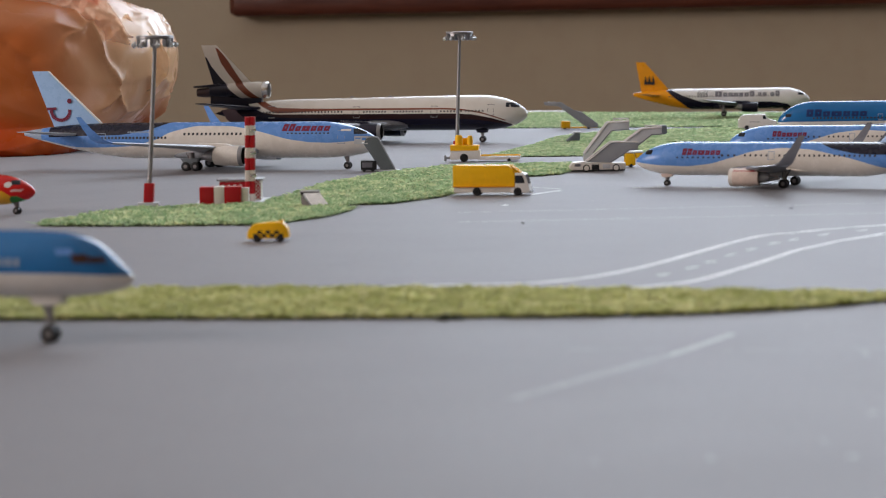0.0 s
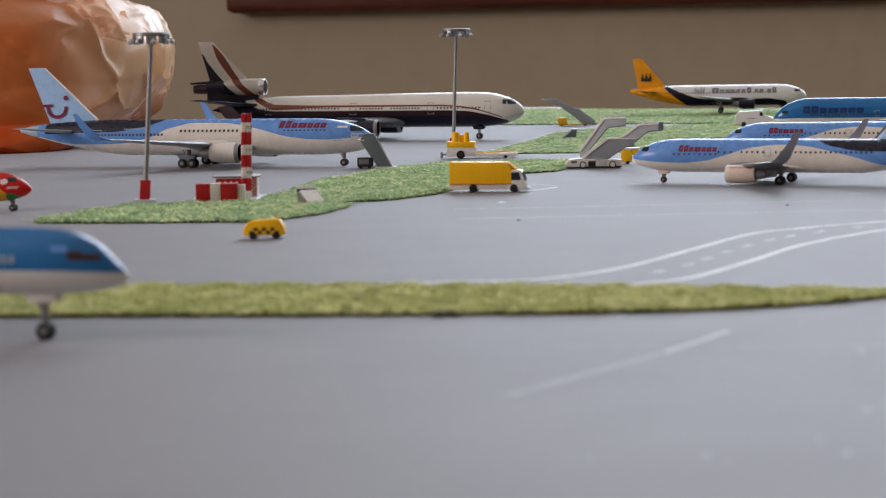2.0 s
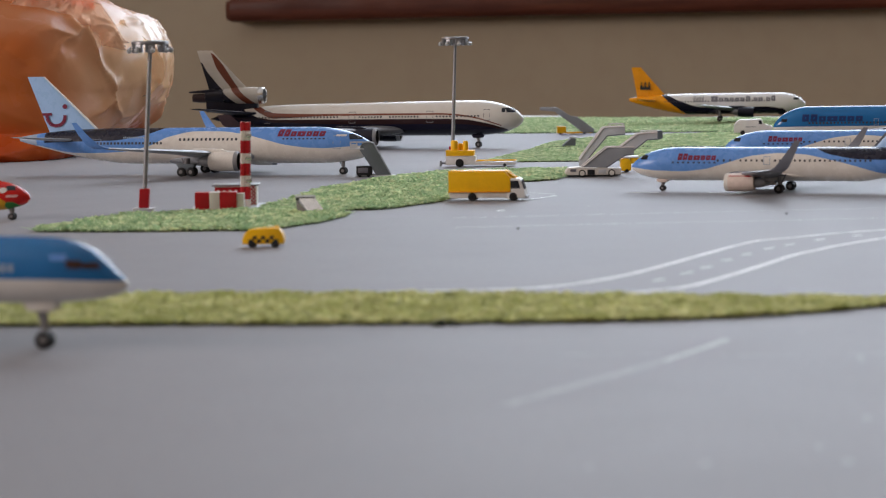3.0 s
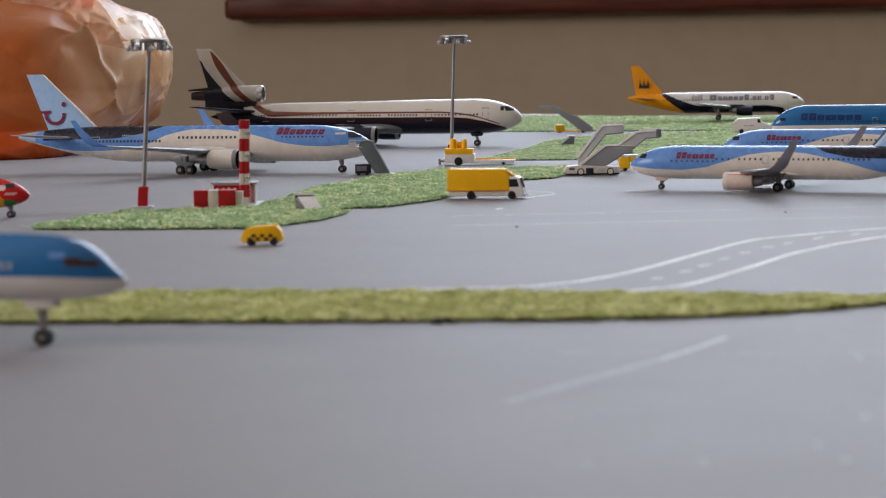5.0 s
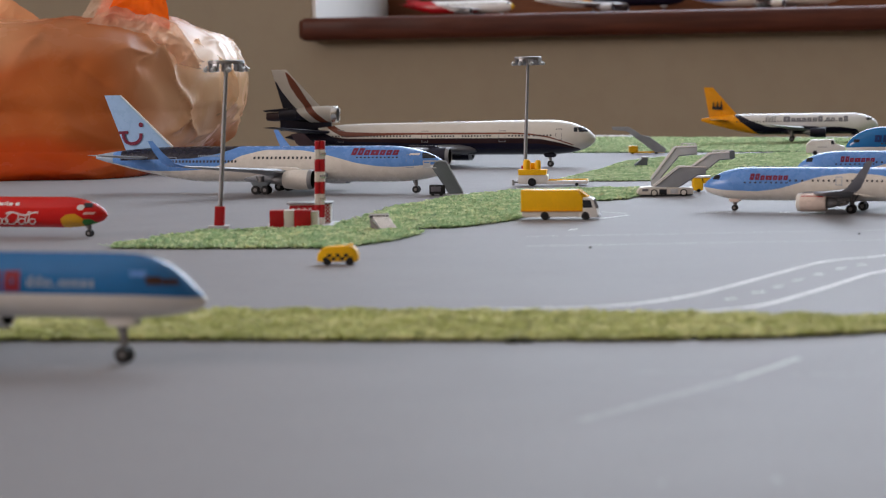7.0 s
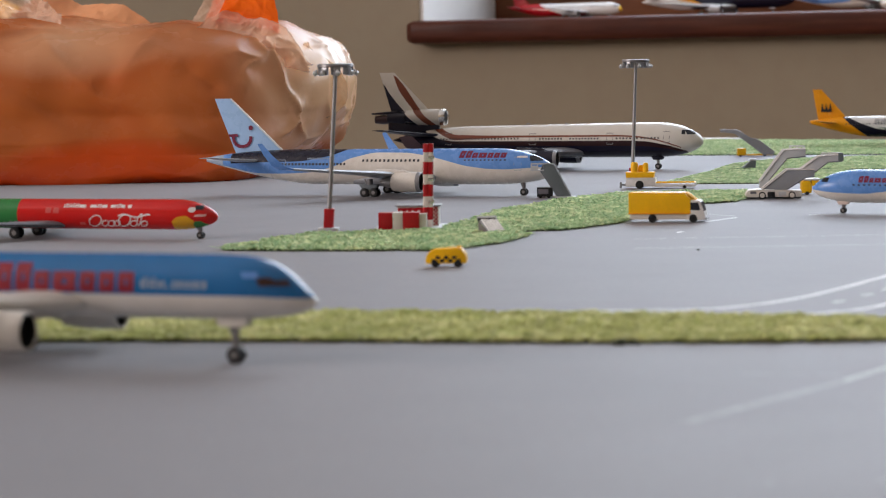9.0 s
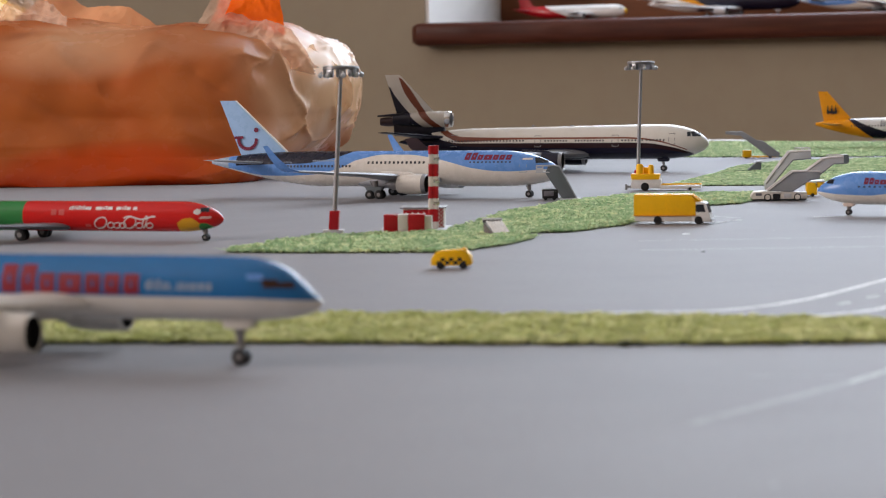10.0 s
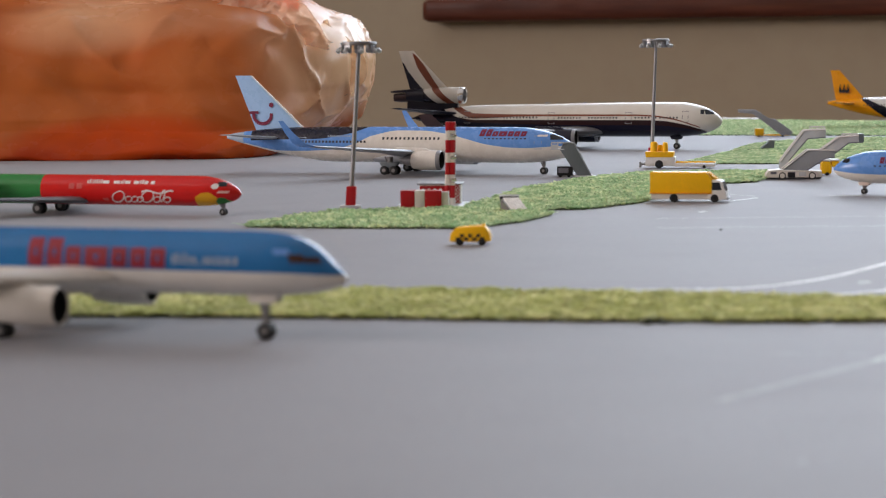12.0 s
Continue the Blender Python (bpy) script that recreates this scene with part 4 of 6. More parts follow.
def spec_narrow_wave():
    L, zt, zb = 39.5, 5.35, 1.3
    front = [(0.0, 0.60), (0.073, 0.68), (0.18, 0.71), (0.25, 0.63), (0.31, 0.46), (0.38, 0.25), (0.47, 0.15), (0.56, 0.20), (0.68, 0.45), (0.80, 0.8), (0.97, 0.5)]
    return dict(
        L=L, hw=1.9, zt=zt, zb=zb, nose=6.2, tail=11.5, zn=2.95, ze=4.6, paint=wave(L, zt, zb, front),
        belly=(12.5, 24.0, 1.8, 0.0), wing_paint=M["wing_dark"], cowl=M["pinkcream"],
        wing=[(12.0, 1.2, 1.9, 8.0, 0.12), (15.4, 5.6, 2.4, 4.6, 0.11), (21.5, 16.8, 3.5, 1.8, 0.10)],
        winglet=[(21.5, 16.8, 3.5, 1.8, 0.10), (22.2, 17.4, 3.9, 1.6, 0.10), (23.5, 17.8, 5.4, 1.1, 0.09), (24.6, 18.0, 6.9, 0.7, 0.08)], winglet_paint=M["wing_dark"],
        stab=[(32.2, 0.6, 4.4, 3.6, 0.09), (36.6, 7.1, 5.0, 1.3, 0.08)],
        engines=[(13.1, 4.9, 1.4, 4.9, 1.08)], pylon_top=-0.2, nlg=(3.9, 0.36, 0.2, 1, 0.0, 0.24), main=(19.1, 2.86, 0.56, 0.36, 1, 0.0, 0.42),
        fin=[(29.6, 5.0), (36.0, 11.9), (38.9, 11.9), (36.6, 4.6)], fin_paint=M["paleblue"], fin_thick=0.6,
        windows=[(11.2, 12.8, 0.75, 3.68, 0.23, 0.25), (14.0, 17.2, 0.66, 3.70, 0.23, 0.25), (18.2, 30.0, 0.60, 3.70, 0.23, 0.25), (5.6, 10.8, 0.65, 3.47, 0.26, 0.17)],
        cockpit=[(1.35, 2.3, 3.85, 4.35, 0.25)], doors=[(16.9, 17.7, 3.3, 4.3)], door_print="ink", lip="cream")


def spec_narrow_blue():
    s = spec_narrow_wave()
    blue = livery("blue_over_white_livery", WHITE, [(DEEPBLUE, "above", [(0.0, 2.95), (3.0, 3.05), (30.0, 3.1), (38.0, 4.2)], None)])
    s.update(paint=blue, fin_paint=M["deepblue"], cowl=M["white"], belly_paint=M["white"], windows=[(6.0, 30.0, 0.6, 3.5, 0.3, 0.3)], zt=6.45)
    s.pop("winglet")
    return s


def spec_narrow_orange():
    L, zt, zb = 37.6, 5.9, 1.45
    p = livery("white_orange_navy_livery", (0.74, 0.74, 0.75), [
        (NAVY, "below", [(3.0, 0.5), (4.5, 2.5), (8.0, 3.05), (12.0, 3.0), (18.0, 2.9), (23.0, 3.1), (27.0, 4.5), (30.5, 6.3)], (3.0, 40.0)),
        (ORANGE, "below", [(24.0, 0.8), (26.0, 2.0), (29.0, 4.2), (31.3, 6.4)], (24.0, 50.0))])
    return dict(
        L=L, hw=1.98, zt=zt, zb=zb, nose=5.6, tail=13.0, zn=3.35, ze=4.7, brow=0.6, paint=p,
        belly=(11.5, 22.5, 1.9, 0.0), belly_paint=M["navy"], wing_paint=M["wing"], cowl=M["navy"],
        wing=[(11.8, 1.2, 2.4, 7.0, 0.12), (15.5, 6.0, 2.9, 4.2, 0.11), (21.6, 16.8, 3.9, 1.6, 0.10)],
        stab=[(31.2, 0.6, 4.5, 3.6, 0.09), (35.2, 6.2, 5.0, 1.4, 0.08)], stab_paint=M["orange"],
        engines=[(11.0, 5.75, 2.0, 4.5, 1.08)], lip="navy", nlg=(5.0, 0.38, 0.22, 1, 0.0, 0.24), main=(18.2, 3.8, 0.58, 0.38, 1, 0.0, 0.45),
        fin=[(29.6, 5.4), (35.1, 11.75), (37.0, 11.75), (35.8, 4.9)], fin_paint=M["orange"], fin_label="orange tail fin", fin_thick=0.6,
        windows=[(8.0, 30.0, 0.62, 4.15, 0.26, 0.26)],
        cockpit=[(1.3, 2.5, 4.35, 4.85, 0.2)], doors=[])


def spec_rear_engined():
    L, zt, zb = 41.3, 4.42, 1.0
    p = livery("red_green_livery", (0.60, 0.012, 0.010), [
        ((0.02, 0.20, 0.05), "below", [(20.0, 9.0), (60.0, 9.0)], (24.6, 60.0)),
        ((0.72, 0.36, 0.02), "below", [(2.3, 2.0), (3.2, 2.65), (4.3, 2.55), (5.2, 1.9)], (2.4, 5.0)),
        ((0.03, 0.20, 0.04), "below", [(1.0, 1.6), (1.6, 2.05), (2.3, 2.05), (2.7, 1.5)], (0.9, 2.6))])
    return dict(
        L=L, hw=1.67, zt=zt, zb=zb, nose=5.2, tail=8.5, zn=2.45, ze=3.4, brow=0.62, paint=p,
        belly=(19.5, 29.0, 1.5, -0.1), belly_paint=M["red"], wing_paint=M["wing_dark"], cowl=M["red"],
        wing=[(18.6, 1.0, 1.45, 6.6, 0.12), (22.5, 7.0, 1.85, 3.9, 0.11), (27.5, 16.4, 2.5, 1.4, 0.10)],
        stab=[(40.0, 0.1, 9.0, 3.6, 0.09), (42.9, 6.1, 9.1, 1.5, 0.08)], stab_paint=M["red"],
        engines=[(30.5, 2.75, 3.1, 6.2, 0.85)], nlg=(2.2, 0.40, 0.24, 1, 0.0, 0.25), main=(24.2, 2.54, 0.70, 0.42, 1, 0.0, 0.40),
        fin=[(34.8, 4.2), (39.4, 9.1), (43.2, 9.1), (40.6, 4.0)], fin_paint=M["red"], fin_thick=0.6,
        windows=[], cockpit=[(1.35, 2.2, 3.28, 3.75, 0.35)], glass="glass", doors=[], gear_doors=False)


def spec_near_twin():
    L, zt, zb = 47.3, 7.05, 2.85
    p = livery("blue_white_livery", (0.70, 0.67, 0.63), [(DEEPBLUE, "above", [(0.0, 4.3), (4.0, 4.5), (40.0, 4.6), (47.0, 5.9)], None)])
    return dict(
        L=L, hw=1.9, zt=zt, zb=zb, nose=6.9, tail=13.0, zn=4.15, ze=5.8, jaw=0.36, crown=[(0.0, 4.15), (0.25, 4.52), (0.7, 4.9), (1.5, 5.66), (2.2, 6.2), (3.1, 6.63), (4.5, 6.93), (6.9, 7.05)], paint=p,
        belly=(15.5, 28.0, 2.1, 0.3), belly_paint=M["cream"], wing_paint=M["cream"], cowl=M["cream"],
        wing=[(15.4, 1.3, 3.75, 9.5, 0.15), (19.3, 6.5, 4.15, 5.6, 0.14), (27.8, 19.0, 5.2, 2.2, 0.10)],
        stab=[(39.0, 0.7, 5.8, 4.4, 0.09), (44.4, 7.6, 6.5, 1.6, 0.08)],
        engines=[(17.0, 6.5, 2.55, 6.0, 1.30)], lip="cream", nlg=(5.65, 0.56, 0.26, 1, 0.0, 0.30), main=(23.4, 3.66, 0.52, 0.34, 2, 1.15, 0.45),
        fin=[(36.4, 6.2), (43.8, 13.5), (46.7, 13.5), (44.2, 5.9)], fin_paint=M["deepblue"], fin_thick=0.65,
        windows=[], cockpit=[(1.35, 2.25, 5.12, 5.5, 0.75), (2.32, 3.3, 5.14, 5.68, 0.4)], glass="amber", doors=[])


def nose_at(x, y, yaw, nlg, z=0.0):
    """The pose of an aircraft whose nose wheel stands at x, y."""
    a = radians(yaw)
    return at(x + 2 * nlg * math.cos(a), y + 2 * nlg * math.sin(a), z, yaw)


def smile(ob, s):
    """The red mark on a pale blue fin: a bowed stroke with a bar and a dot."""
    for side in (-1, 1):
        bm = bmesh.new()
        y = side * 0.46
        def stroke(pts, w):
            for (d0, z0), (d1, z1) in zip(pts, pts[1:]):
                n = Vector((z1 - z0, d1 - d0)).normalized() * w
                vs = [bm.verts.new((-2 * d, y, 2 * z)) for d, z in ((d0 + n.x, z0 - n.y), (d1 + n.x, z1 - n.y), (d1 - n.x, z1 + n.y), (d0 - n.x, z0 + n.y))]
                bm.faces.new(vs)
        stroke([(50.4 - 1.45 * (1 - math.cos(a)), 8.75 - 1.55 * math.sin(a) ** 0.8) for a in (math.pi * i / 14 for i in range(15))], 0.25)
        stroke([(51.1, 8.85), (49.6, 8.9)], 0.2)
        bm.faces.new([bm.verts.new((-2 * (47.5 + 0.36 * math.cos(a)), y, 2 * (10.0 + 0.36 * math.sin(a)))) for a in (2 * math.pi * i / 16 for i in range(16))])
        part("tail_mark", bm, M["darkred"], ob, "red bowed stroke with a dot")


def fleet():
    s = spec_widebody_twin()
    ob, b = aircraft("model_airliner", nose_at(-17.2, 677, -16.4, 4.9), "wide twin-engined model airliner in sky-blue, navy and cream by boarding stairs", s)
    for side in (-1, 1):
        print_bars("title_bar", b, ob, M["darkred"], 7.0, 14.0, 5.50, 6.46, WORD_A, side, "dark red title shapes", lean=0.2 * side, solid=True)
        bm = bmesh.new()
        decal(bm, b, 3.9, 5.3, 5.45, 5.72, side, 3, 2)
        part("white_bar", bm, M["lightprint"], ob, "small white bar behind the cockpit")
        print_bars("registration_bar", b, ob, M["ink"], 34.0, 37.6, 5.35, 5.6, [(1, 1)] * 6, side)
    smile(ob, s)
    blade("fin_leading_edge", ob, M["white"], [(42.15, 6.5), (50.65, 14.4), (50.95, 14.4), (42.6, 6.5)], 0.5, label="white leading edge of the fin")

    s = spec_trijet()
    ob, b = aircraft("model_airliner", nose_at(41.6 - 16 * math.cos(radians(-14)), 826 - 16 * math.sin(radians(-14)), -14.0, 8.0), "three-engined model airliner, white crown over navy belly with brown stripes", s)
    tail_engine = engine(ob, 46.7, 0.0, 9.5, 10.4, 1.5, s["fin_paint"], pylon=False, fan="dull")
    bm = bmesh.new()
    spin(bm, [(-2 * 53.4, 2 * 1.22), (-2 * 55.6, 2 * 1.18), (-2 * 57.6, 2 * 1.02), (-2 * 57.7, 2 * 0.8), (-2 * 56.8, 2 * 0.7)], 0, 2 * 9.45, cap=False)
    part("rear_cowl", bm, M["navy"], tail_engine, "navy rear cowl")
    bm = bmesh.new()
    spin(bm, [(-2 * 57.0, 2 * 0.8), (-2 * 58.8, 2 * 0.84), (-2 * 60.1, 2 * 0.70), (-2 * 60.1, 2 * 0.55), (-2 * 58.8, 2 * 0.5)], 0, 2 * 9.15, cap=False)
    part("exhaust_pipe", bm, M["wing_navy"], tail_engine, "dull dark exhaust pipe")
    bm = bmesh.new()
    prism(bm, [(-2 * 55.0, 2 * 10.05), (-2 * 60.6, 2 * 10.05), (-2 * 60.7, 2 * 10.35), (-2 * 56.0, 2 * 10.75)], -1.5, 1.5, 0.25)
    part("exhaust_lip", bm, M["navy"], tail_engine, "navy lip over the exhaust")
    for d in (13.6, 24.0, 31.0):
        bm = bmesh.new()
        prism(bm, [(-2 * d, 16.2), (-2 * d - 1.1, 16.6), (-2 * d - 1.5, 16.6), (-2 * d - 1.7, 16.0)], -0.12, 0.12)
        part("antenna", bm, M["dull"], ob)
    bm = bmesh.new()
    box(bm, -2 * 57.6, -2 * 48.0, -1.1, 1.1, 2 * 6.6, 2 * 9.0, bevel=0.5)
    part("engine_mount", bm, M["navy"], ob)

    s = spec_narrow_wave()
    ob, b = aircraft("model_airliner", nose_at(63.0, 579, 157.0, 3.9), "narrow twin-engined model airliner in sky-blue wave livery with upturned wingtips", s)
    for side in (-1, 1):
        print_bars("title_bar", b, ob, M["darkred"], 6.3, 11.0, 3.85, 4.60, WORD_A, side, "dark red title shapes", lean=0.12 * side, solid=True)
    for side in (-1, 1):
        bm = bmesh.new()
        rod(bm, (-2 * 13.7, side * 2 * 5.60, 2 * 2.16), (-2 * 16.3, side * 2 * 5.60, 2 * 2.16), 0.13, 0.13, 8)
        part("engine_stripe", bm, M["red"], ob, "thin red stripe along the engine")
    copy_thing(ob, nose_at(98, 668, 164.0, 3.9))["label"] = "narrow twin-engined model airliner in sky-blue wave livery, second in the row"

    s = spec_narrow_blue()
    ob, b = aircraft("model_airliner", nose_at(134, 811, 169.0, 3.9), "narrow model airliner, deep blue over white, third in the row", s)
    for side in (-1, 1):
        print_bars("title_bar", b, ob, M["title_blue"], 4.9, 15.0, 3.9, 5.1, WORD_A, side, "dark blue title shapes", lean=0.1 * side, solid=True)

    s = spec_narrow_orange()
    ob, b = aircraft("model_airliner", nose_at(171.8 - 10 * math.cos(radians(-8.5)), 1017, -8.5, 5.0, 0.9), "white model airliner with orange tail and navy belly, on far grass", s)
    for side in (-1, 1):
        print_bars("title_bar", b, ob, M["greyprint"], 6.4, 20.0, 4.15, 5.3, WORD_B, side, "dark grey title shapes", solid=True)
        print_bars("mark_bar", b, ob, M["greyprint"], 21.6, 23.8, 4.1, 5.4, [(0.5, 1), (0.5, 0.8), (0.5, 1), (0.5, 1)], side)
        bm = bmesh.new()
        box(bm, -2 * 35.2, -2 * 33.0, side * 0.72 - 0.03, side * 0.72 + 0.03, 2 * 6.9, 2 * 7.5)
        for x in (33.0, 33.85, 34.7):
            prism(bm, [(-2 * x, 2 * 7.3), (-2 * x - 1.0, 2 * 7.3), (-2 * x - 0.6, 2 * 8.7), (-2 * x - 0.4, 2 * 8.7)], side * 0.72 - 0.03, side * 0.72 + 0.03)
        part("tail_mark", bm, M["window"], ob, "black crown-like mark")

    s = spec_rear_engined()
    ob, b = aircraft("model_airliner", nose_at(-85.6, 521, -17.0, 2.2), "slim rear-engined model airliner, red with green rear and white print", s)
    for side in (-1, 1):
        print_bars("title_bar", b, ob, M["lightprint"], 10.0, 18.6, 3.50, 3.95, [(1, 1), (0.5, 1), (1, 1), (1, 1), (5, 0.7), (1, 0.95), (4, 0.7), (1, 0.95), (3, 0.7)], side, "white title shapes")
        script(ob, b, side)
        for name, d0, d1, z0, z1, m, lean, label in (
                ("pale_streak", 1.15, 2.35, 2.55, 2.8, "pinkprint", -0.9, "pale pink streak"),
                ("grey_square", 20.2, 20.9, 2.9, 3.5, "dullred", 0.0, ""), ("grey_square", 19.2, 19.9, 2.9, 3.5, "dullred", 0.0, ""),
                ("small_print", 15.9, 16.6, 1.6, 1.9, "dullred", 0.0, "")):
            bm = bmesh.new()
            decal(bm, b, d0, d1, z0, z1, side, 3, 3, 0.07, lean)
            part(name, bm, M[m], ob, label)
        for name, d, z, rd, rz, m, off, label in (("white_patch", 2.6, 3.3, 0.42, 0.30, "lightprint", 0.07, "white oval behind the cockpit window"),):
            bm = bmesh.new()
            oval(bm, b, d, z, rd, rz, side, off)
            part(name, bm, M[m], ob, label)

    s = spec_near_twin()
    ob, b = aircraft("model_airliner", nose_at(-45.0, 297.5, -16.0, 5.65), "twin-engined model airliner, deep blue over white with bold red print", s)
    for side in (-1, 1):
        print_bars("title_bar", b, ob, M["title_red"], 11.9, 21.9, 4.66, 6.45, WORD_A, side, "bold red title shapes", solid=True)
        # side pane's pale reflection, painted on as a patch
        bm = bmesh.new()
        decal(bm, b, 3.35, 4.35, 5.66, 6.0, side, 3, 3, lean=0.5)
        part("pale_patch", bm, M["skyblue"], ob, "pale side pane behind the cockpit windows, its reflection painted in")
        print_bars("second_title_bar", b, ob, M["ink"], 6.8, 11.4, 4.95, 5.65, WORD_C, side, "pale title shapes")


def script(ob, body, side):
    """White flowing strokes along the red side."""
    def ribbon(bm, pts, w):
        row = []
        for i, (d, z) in enumerate(pts):
            a, b = pts[max(i - 1, 0)], pts[min(i + 1, len(pts) - 1)]
            n = Vector((-(b[1] - a[1]), b[0] - a[0]))
            n = n.normalized() * w if n.length else Vector((0, w))
            row.append([bm.verts.new(body.skin(d + k * n.x, z + k * n.y, side, 0.07)) for k in (-1, 1)])
        for p, q in zip(row, row[1:]):
            bm.faces.new((p[0], q[0], q[1], p[1]))
    lean = 0.5
    def ring(bm, d, z, w, h, stroke):
        ribbon(bm, [(d + w * math.cos(t) - lean * h * math.sin(t), z + h * math.sin(t)) for t in (2 * math.pi * i / 20 for i in range(21))], stroke)
    for d, z, w, h in ((14.6, 2.05, 0.75, 0.62), (10.9, 2.1, 0.75, 0.66), (13.4, 1.78, 0.42, 0.32), (12.6, 1.78, 0.42, 0.32), (11.9, 1.78, 0.40, 0.30), (9.8, 1.78, 0.42, 0.32), (8.5, 1.78, 0.40, 0.30), (9.0, 2.2, 0.22, 0.66)):
        bm = bmesh.new()
        ring(bm, d, z, w, h, 0.06)
        part("script_ring", bm, M["lightprint"], ob)
    bm = bmesh.new()
    ribbon(bm, [(11.6 - 0.2 * i, 2.62 + 0.16 * math.sin(i * 0.42)) for i in range(21)], 0.09)
    part("script_sweep", bm, M["lightprint"], ob, "white sweeping stroke")


fleet()


# ---- ground vehicles and apron furniture ----
def light_mast(x, y, lean, label):
    ob = thing("light_mast", at(x, y), label, "light mast", "apron light masts")
    bm = bmesh.new()
    box(bm, -2.4, 2.4, -1.8, 1.8, 0.0, 0.7, bevel=0.15)
    part("base_plate", bm, M["lightgrey"], ob, "grey base plate")
    bm = bmesh.new()
    box(bm, -1.15, 1.15, -1.1, 1.1, 0.7, 5.1, bevel=0.25, lean=lean)
    part("post", bm, M["red"], ob, "red square post")
    bm = bmesh.new()
    rod(bm, (lean * 5.0, 0, 5.0), (lean * 36.8, 0, 36.8), 0.58, 0.46, 16)
    part("pole", bm, M["dull"], ob, "grey metal pole")
    top = Vector((lean * 37.0, 0, 36.4))
    bm = bmesh.new()
    n = 28
    ring = lambda r, z: [top + Vector((r * math.cos(a), r * math.sin(a), z)) for a in (2 * math.pi * i / n for i in range(n))]
    loft(bm, [ring(3.3, 1.2), ring(4.1, 1.2), ring(4.25, 1.4), ring(4.15, 1.9), ring(3.7, 2.05), ring(3.3, 1.9), ring(3.3, 1.2)], cap=False)
    for k in range(3):
        a = math.pi * k / 3 + 0.3
        w = Vector((math.cos(a), math.sin(a), 0)) * 3.8
        rod(bm, top - w + Vector((0, 0, 1.6)), top + w + Vector((0, 0, 1.6)), 0.3, 0.3, 8)
    rod(bm, top + Vector((0, 0, 0.2)), top + Vector((0, 0, 2.1)), 0.8, 0.7, 14)
    head = part("lamp_ring", bm, M["gear"], ob, "grey metal ring that carries the floodlights")
    for k in range(8):
        a = 2 * math.pi * k / 8 + 0.2
        turn = Matrix.Rotation(a, 4, "Z")
        bm = bmesh.new()
        box(bm, -0.35, 0.35, -0.75, 0.75, -0.9, 0.95, bevel=0.16)
        rod(bm, (0.0, 0, 0.9), (0.2, 0, 1.5), 0.25, 0.25, 8)
        bm.transform(Matrix.Translation(top + Vector((3.75 * math.cos(a), 3.75 * math.sin(a), 0.35))) @ turn)
        part("bracket", bm, M["dull"], head, "dull metal lamp bracket")
        bm = bmesh.new()
        spin(bm, [(-0.75, 0.05), (-0.65, 0.4), (-0.3, 0.6), (0.1, 0.5), (0.3, 0.2)], 0, 0, 12)
        rod(bm, (-0.2, 0, 0.2), (-1.0, 0, 0.5), 0.2, 0.2, 8)
        bm.transform(Matrix.Translation(top + Vector((4.95 * math.cos(a), 4.95 * math.sin(a), -0.25))) @ turn @ Matrix.Rotation(0.5, 4, "Y"))
        part("floodlight", bm, M["silver"], head, "small bright metal floodlight")
    return ob


light_mast(-59.2, 541.7, 0.066, "grey metal floodlight mast on a red post, standing behind grass")
light_mast(14.8, 730.5, 0.040, "grey metal floodlight mast on a red post, behind the vehicles")


